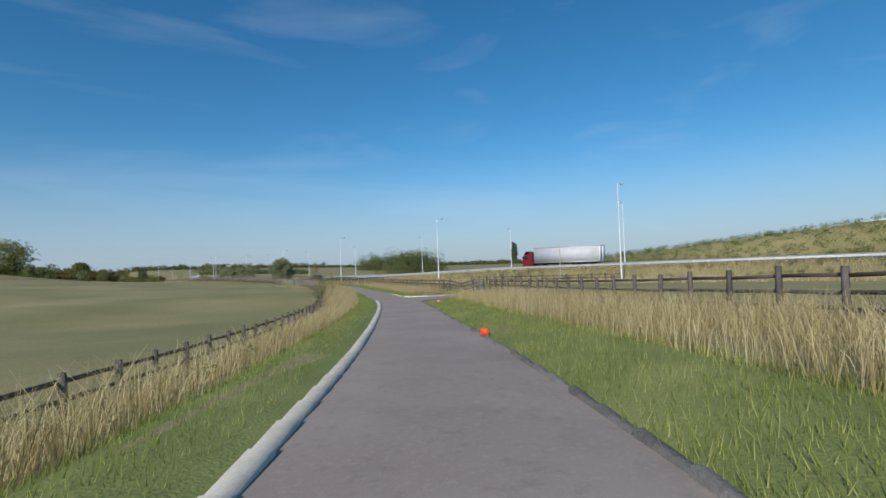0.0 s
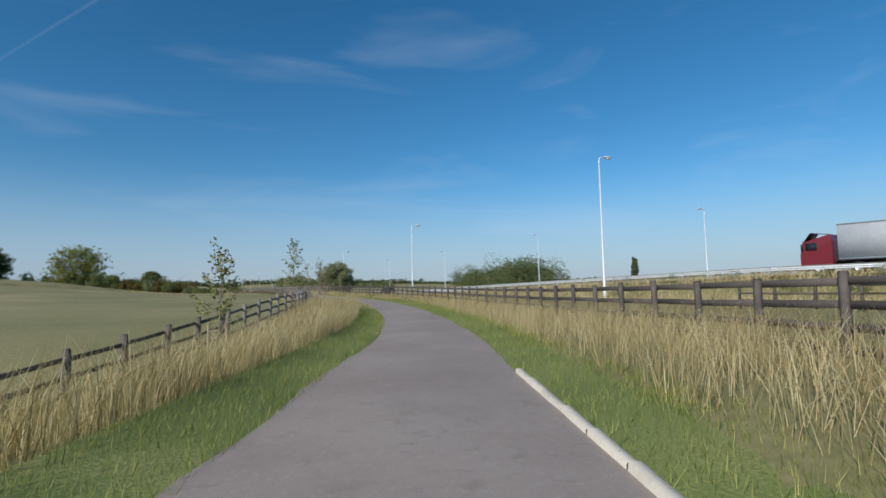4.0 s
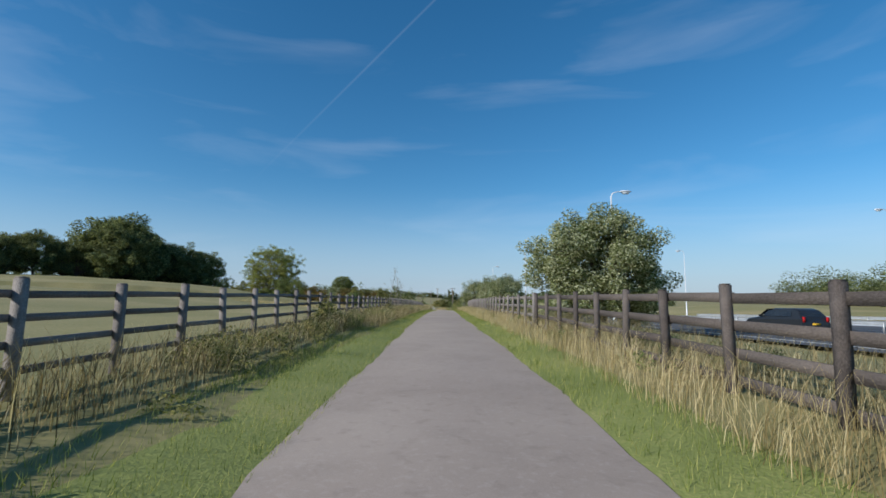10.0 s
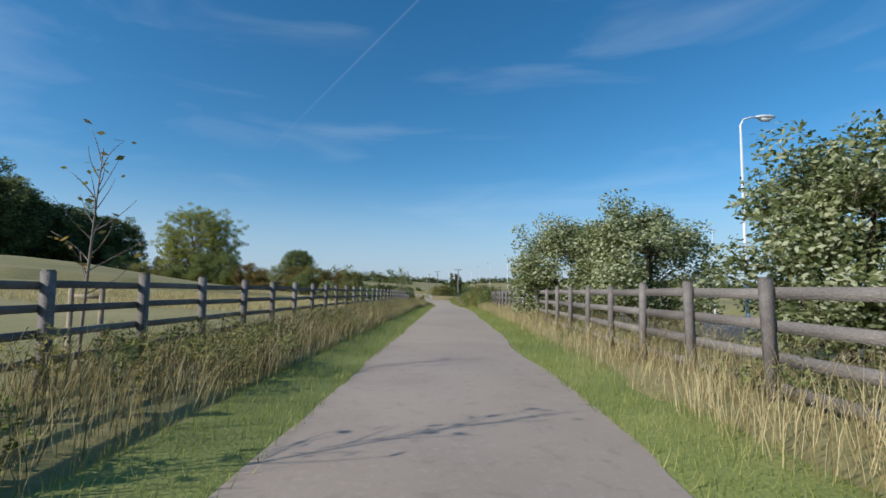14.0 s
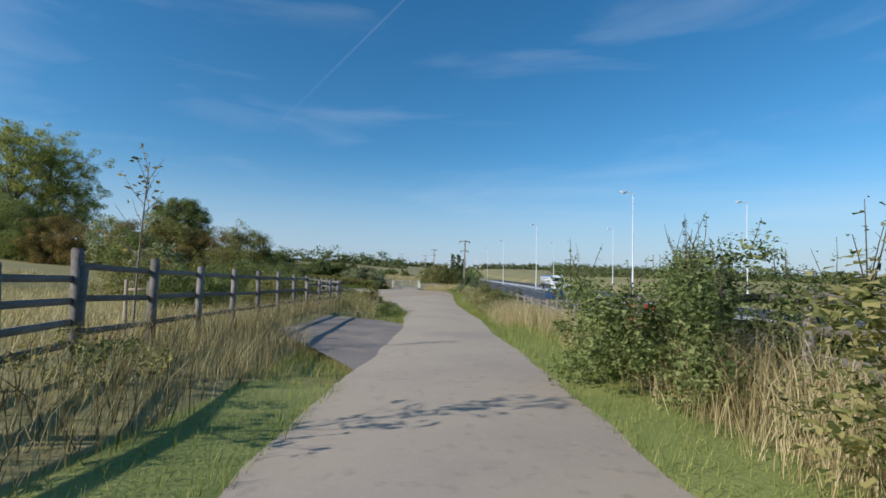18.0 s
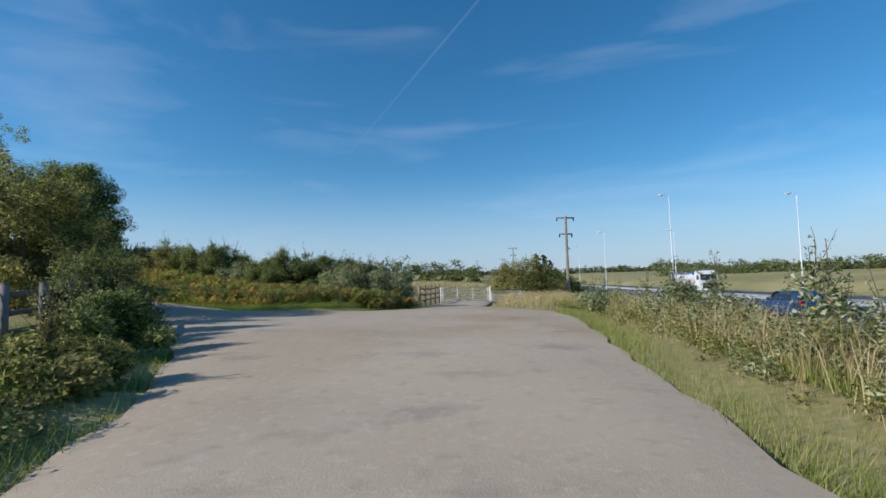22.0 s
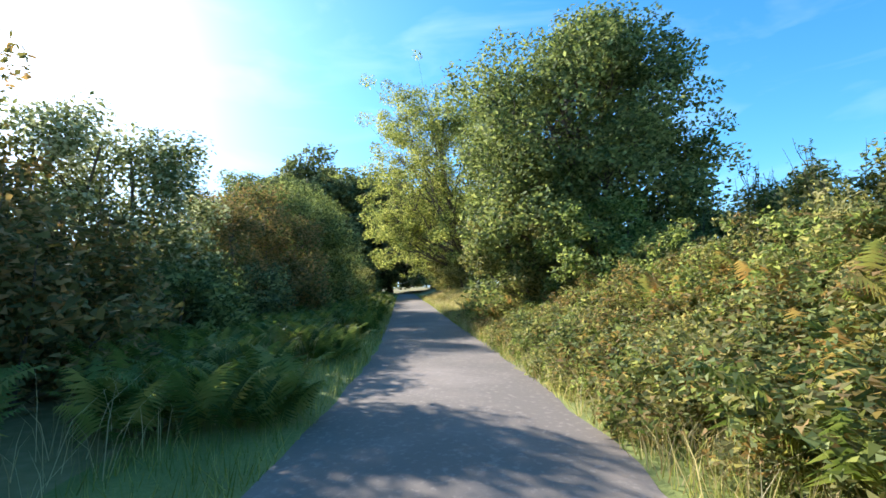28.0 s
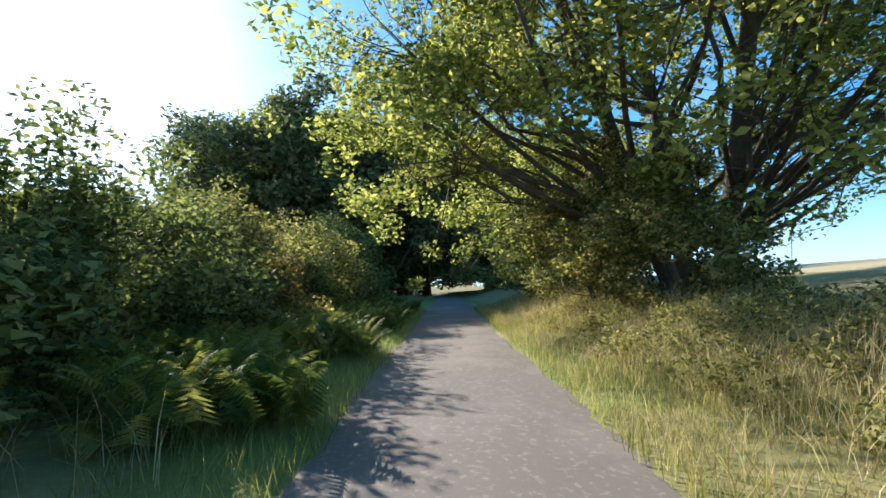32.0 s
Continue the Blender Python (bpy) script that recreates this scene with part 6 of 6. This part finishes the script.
# ---- kerbs near the start, each stone its own piece ----
def kerb_run(idx, d, label, material, gap=0.915, tops=0.10, wide=0.16, curve=None):
    base = tagged(new("kerb"), label, "kerb", kind="structure")
    me = Bag().quads([[-0.445, -wide / 2, -0.15], [0.445, -wide / 2, -0.15], [0.445, wide / 2, -0.15], [-0.445, wide / 2, -0.15], [-0.445, -wide / 2 + 0.02, tops], [0.445, -wide / 2 + 0.02, tops], [0.445, wide / 2 - 0.045, tops], [-0.445, wide / 2 - 0.045, tops], [-0.445, wide / 2, tops - 0.06], [0.445, wide / 2, tops - 0.06]],
                     [[4, 5, 6, 7], [7, 6, 9, 8], [8, 9, 2, 3], [0, 1, 5, 4]]).mesh("kerbstone", material)
    pts = curve if curve is not None else np.stack([*(LINE[idx, :2] + RIGHT[idx] * d).T, ROADZ[idx]], 1)
    s = np.concatenate([[0], np.cumsum(np.linalg.norm(np.diff(pts[:, :2], axis=0), axis=1))])
    r = random.Random(5)
    for q in np.arange(gap / 2, s[-1], gap):
        x, y, z = (float(np.interp(q, s, pts[:, i])) for i in range(3))
        x2, y2 = (float(np.interp(q + 0.2, s, pts[:, i])) for i in range(2))
        turn = math.degrees(math.atan2(y2 - y, x2 - x))
        add_part("kerbstone", me, base, m=pose(x, y, z + r.uniform(-0.012, 0.006), r.uniform(-1, 1), 0, turn + r.uniform(-0.8, 0.8)))
    return base


_idx = between(-200, -117.5)
_e = HALF[_idx]
kerb_run(None, 0, "pale concrete kerbstones along the track's edge", M_KERB, curve=np.stack([*(LINE[_idx, :2] - RIGHT[_idx] * (_e - 0.16)[:, None]).T, ROADZ[_idx]], 1), tops=0.02, wide=0.3)
_idx = between(-200, -122.4)
_c = np.stack([*(LINE[_idx, :2] + RIGHT[_idx] * (HALF[_idx] - 0.02)[:, None]).T, ROADZ[_idx]], 1)
_j = _idx[-1]
_tail = [(*(LINE[_j + k, :2] + RIGHT[_j + k] * d), ROADZ[_j] + 0.0) for k, d in ((2, 2.2), (4, 3.2), (5, 4.6))]
kerb_run(None, 0, "broken dark kerbstones beside the rough grass", M_KERB_DARK, curve=np.concatenate([_c, _tail])[::-1], tops=0.03)
_idx = between(-112.6, -104)
_j = _idx[0]
_tail = [(*(LINE[_j - k, :2] + RIGHT[_j - k] * d), ROADZ[_j]) for k, d in ((2, 7.8), (2, 6.2), (2, 4.8), (1, 3.4), (0, 2.5))]
_c = np.stack([*(LINE[_idx, :2] + RIGHT[_idx] * (HALF[_idx] - 0.02)[:, None]).T, ROADZ[_idx]], 1)
kerb_run(None, 0, "pale kerbstones curving round a grass corner", M_KERB, curve=np.concatenate([_tail, _c[2:]])[::-1], tops=0.035)


# ---- grass and weeds, one object of each kind on each side ----
YLy, YLx = zip(*YL)
YRy, YRx = zip(*YR)


def paved(x, y):
    """Whether a place lies on the track, the yard or one of the aprons."""
    i, d = near_line(x, y)
    on = np.abs(d) < HALF[i] - 0.04
    on |= (y > 82) & (y < 131.5) & (x > np.interp(y, YLy, YLx) + 0.05) & (x < np.interp(y, YRy, YRx) - 0.05)
    ly = LINE[i, 1]
    on |= (ly > -68.6 - (d + 1.6) * 1.3) & (ly < -50.2 + (d + 1.6) * 0.35) & (d < 0) & (d > -6.7)
    on |= (ly > -121.8 + 0.12 * d) & (ly < -113.2) & (d > 0) & (d < 8.8)
    _u = np.clip((-1.2 - d) / 3.9, 0, 1)
    on |= (ly > 69.6 + 6.6 * _u) & (ly < 81.0 + 1.3 * _u) & (d < 0) & (d > -4.8)
    return on


def blades(x, y, h, w, r, lean=0.25, wind=(0.12, 0.05), bend=True):
    """Bent grass blades: two quads each, tapering."""
    n = len(x)
    z = ground_z(x, y) - 0.03
    a = r.uniform(0, 2 * np.pi, n)
    side = np.stack([np.cos(a), np.sin(a), 0 * a], 1) * (w / 2)[:, None]
    dx = np.stack([r.normal(0, lean, n) + wind[0], r.normal(0, lean, n) + wind[1]], 1) * h[:, None]
    p0 = np.stack([x, y, z], 1)
    p1 = p0 + np.concatenate([dx * 0.35, (h * 0.6)[:, None]], 1)
    p2 = p0 + np.concatenate([dx * 1.1, h[:, None]], 1)
    v = np.stack([p0 - side, p0 + side, p1 + side * 0.8, p1 - side * 0.8, p2 + side * 0.15, p2 - side * 0.15], 1).reshape(-1, 3)
    k = np.arange(n)[:, None] * 6
    f = np.concatenate([k + [0, 1, 2, 3], k + [3, 2, 4, 5]])
    if not bend:
        v = np.stack([p0 - side, p0 + side, p2], 1).reshape(-1, 3)
        f = np.arange(n * 3).reshape(-1, 3)
    return v, f


def scatter(idx_lo, idx_hi, d0, d1, per_m2, r, clump=0.0):
    """Places between two offsets along a stretch of the line, off the paving."""
    i0, i1 = idx_lo, idx_hi
    n = int((i1 - i0) * 0.5 * abs(d1 - d0) * per_m2)
    f = r.uniform(i0, i1 - 1, n)
    i = f.astype(int)
    fr = (f - i)[:, None]
    d = r.uniform(min(d0, d1), max(d0, d1), n)
    p = LINE[i, :2] * (1 - fr) + LINE[i + 1, :2] * fr + RIGHT[i] * d[:, None]
    x, y = p[:, 0], p[:, 1]
    if clump:
        nz = np.sin(x * 1.7 + np.sin(y * 0.9) * 2) * np.sin(y * 1.3 + np.sin(x * 1.1) * 2)
        keep = r.random(n) < np.clip(0.55 + clump * nz, 0.04, 1)
        x, y = x[keep], y[keep]
    ok = ~paved(x, y)
    return x[ok], y[ok]


def grass(name, label, patches, material, seed, lean=0.25, bend=True):
    r = np.random.default_rng(seed + 50)
    bag = Bag()
    for lo, hi, d0, d1, per, h0, h1, w, clump in patches:
        x, y = scatter(lo, hi, d0, d1, per, r, clump)
        if not len(x):
            continue
        v, f = blades(x, y, r.uniform(h0, h1, len(x)), np.full(len(x), w) * r.uniform(0.7, 1.3, len(x)), r, lean, bend=bend)
        bag.quads(v, f)
    return tagged(new(name, bag.mesh(name, material)), label, "grass", kind="stuff")


def at_y(y):
    main = np.where((LINE[:, 0] > -9) | (LINE[:, 1] < 90))[0]
    return int(main[np.abs(LINE[main, 1] - y).argmin()])


def at_x(x):
    lane = np.where((LINE[:, 0] < -5) & (LINE[:, 1] > 95))[0]
    return int(lane[np.abs(LINE[lane, 0] - x).argmin()])


A, B, C, D, E, G = at_y(-185), at_y(-110), at_y(-62), at_y(0), at_y(70), at_y(93)
L0, L1 = at_x(-12), at_x(-75)
grass("green_grass", "short green grass along the track's left edge", [(A, B, -3.4, -2.05, 630, 0.05, 0.2, 0.0130, 0.2), (A, B, -2.1, -1.85, 400, 0.02, 0.06, 0.0130, 0.2), (B, C, -3, -1.5, 690, 0.05, 0.23, 0.0113, 0.2), (C, at_y(-18), -3.4, -1.5, 690, 0.05, 0.18, 0.0113, 0.25), (at_y(-18), E, -2.8, -1.5, 720, 0.05, 0.21, 0.0113, 0.25), (E, G, -3.4, -1.5, 450, 0.08, 0.31, 0.0130, 0.25), (L0, L1, -2.7, -1.15, 390, 0.1, 0.38, 0.0113, 0.2)], M_GRASS, 1, bend=False)
grass("green_grass", "short green grass along the track's right edge", [(A, B, 1.6, 4.6, 495, 0.05, 0.27, 0.0130, 0.3), (B, C, 1.5, 3.3, 645, 0.05, 0.23, 0.0121, 0.25), (C, E, 1.5, 2.7, 720, 0.05, 0.22, 0.0113, 0.25), (E, G, 1.5, 3.4, 690, 0.05, 0.30, 0.0121, 0.2), (L0, L1, 1.15, 2.9, 390, 0.12, 0.42, 0.0113, 0.2)], M_GRASS, 2, bend=False)
grass("dry_grass", "tall straw-coloured dry grass left of the track", [(A, B, -6.4, -3.7, 270, 0.45, 1.00, 0.0095, 0.3), (A, B, -3.8, -3.2, 120, 0.25, 0.6, 0.009, 0.3), (B, at_y(-74), -6.4, -3.0, 370, 0.45, 1.05, 0.0085, 0.35), (C, at_y(-18), -4.9, -3.4, 78, 0.35, 0.85, 0.0074, 0.5), (at_y(-18), E, -4.8, -2.6, 143, 0.3, 0.85, 0.0074, 0.45), (E, G, -6.5, -3, 117, 0.4, 0.95, 0.0074, 0.45), (L0, L1, -3.4, -2.2, 65, 0.4, 0.80, 0.0074, 0.4)], M_STRAW, 3, 0.3)
grass("dry_grass", "tall straw-coloured dry grass right of the track", [(A, B, 4, 9.2, 169, 0.45, 1.00, 0.0094, 0.4), (B, C, 2.9, 6.5, 195, 0.4, 0.95, 0.0082, 0.4), (C, E, 2.4, 5.2, 195, 0.3, 0.75, 0.0074, 0.5), (at_y(64), at_y(86), 2.7, 4.6, 240, 0.5, 1.1, 0.0085, 0.55), (E, G, 2.9, 6, 156, 0.3, 0.85, 0.0074, 0.6), (L0 + 20, L1, 2.2, 4.8, 195, 0.3, 0.70, 0.0074, 0.5)], M_STRAW, 4, 0.3)
grass("brown_weeds", "dead brown weeds and docks along the fences", [(A, B, -7.4, -5.2, 37, 0.4, 0.81, 0.0106, 0.4), (B, at_y(-66), -7.2, -5.6, 43, 0.4, 0.81, 0.0106, 0.4), (C, at_y(-18), -5.4, -3.4, 74, 0.3, 0.72, 0.0106, 0.45), (at_y(-18), E, -5.2, -2.7, 124, 0.3, 0.77, 0.0106, 0.35), (E, G, -8, -3.2, 49, 0.4, 0.81, 0.0106, 0.4), (A, C, 6, 12, 24, 0.4, 0.81, 0.0132, 0.5), (C, E, 3, 7.5, 27, 0.3, 0.72, 0.0106, 0.5), (E, G, 3.5, 7.5, 37, 0.4, 0.81, 0.0106, 0.4)], M_WEED, 5, 0.3)
grass("dry_grass", "low dry grass and seed heads on the lane's verge", [(L0 + 20, L1, 1.3, 5.4, 300, 0.15, 0.5, 0.008, 0.3)], M_STRAW, 6, 0.4)
grass("green_grass", "rank green grass on the lane's sunny verge", [(L0 + 20, L1, 1.15, 3.2, 200, 0.08, 0.3, 0.010, 0.3)], M_GRASS, 7, 0.35, bend=False)


def loose_grass(name, label, x0, x1, y0, y1, n, h0, h1, w, material, seed, bend=False):
    r = np.random.default_rng(seed + 600)
    x, y = r.uniform(x0, x1, n), r.uniform(y0, y1, n)
    ok = ~paved(x, y)
    x, y = x[ok], y[ok]
    v, f = blades(x, y, r.uniform(h0, h1, len(x)), np.full(len(x), w), r, 0.3, bend=bend)
    return tagged(new(name, quiet_mesh(name, v, f, material)), label, "grass", kind="stuff")


loose_grass("green_grass", "rank green grass at the yard's right edge", 1.6, 5.2, 84, 128, 110000, 0.08, 0.34, 0.011, M_GRASS, 1)
loose_grass("dry_grass", "tall straw grass between the yard and the motorway fence", 3.0, 6.0, 80, 112, 11000, 0.4, 0.95, 0.009, M_STRAW, 11, True)
loose_grass("green_grass", "short green grass beside the gateway's mouth", -11.5, -3.5, -76, -56, 46000, 0.05, 0.22, 0.011, M_GRASS, 9)
loose_grass("dry_grass", "low dry grass beside the gateway's mouth", -11.5, -4.5, -77, -62, 16000, 0.15, 0.5, 0.009, M_STRAW, 10)
loose_grass("dry_grass", "tall pale grass beyond the yard", -1.5, 6.5, 116, 136, 15000, 0.25, 0.65, 0.010, M_STRAW, 2, True)
loose_grass("dry_grass", "tall pale grass on the motorway verge", 3.2, 9.5, 92, 130, 9000, 0.3, 0.75, 0.014, M_STRAW, 3, True)
loose_grass("green_grass", "lush green grass round the bracken bed", -20, -4.6, 111.2, 117, 80000, 0.08, 0.30, 0.012, M_LUSH, 4)
loose_grass("green_grass", "lush green grass at the yard's left corner", -14, -1.4, 86, 108, 64000, 0.08, 0.36, 0.014, M_LUSH, 5)
loose_grass("dry_grass", "pale coarse grass behind the hedge and gate", -14, 12, 132, 170, 26000, 0.25, 0.6, 0.018, M_STRAW, 6)
loose_grass("dry_grass", "coarse pale grass of the rough pasture", -34, -5, 40, 96, 42000, 0.15, 0.5, 0.03, M_STRAW, 7)
loose_grass("dry_grass", "coarse pale grass on the motorway bank", 8, 34, -150, -60, 45000, 0.3, 0.9, 0.04, M_STRAW, 8)
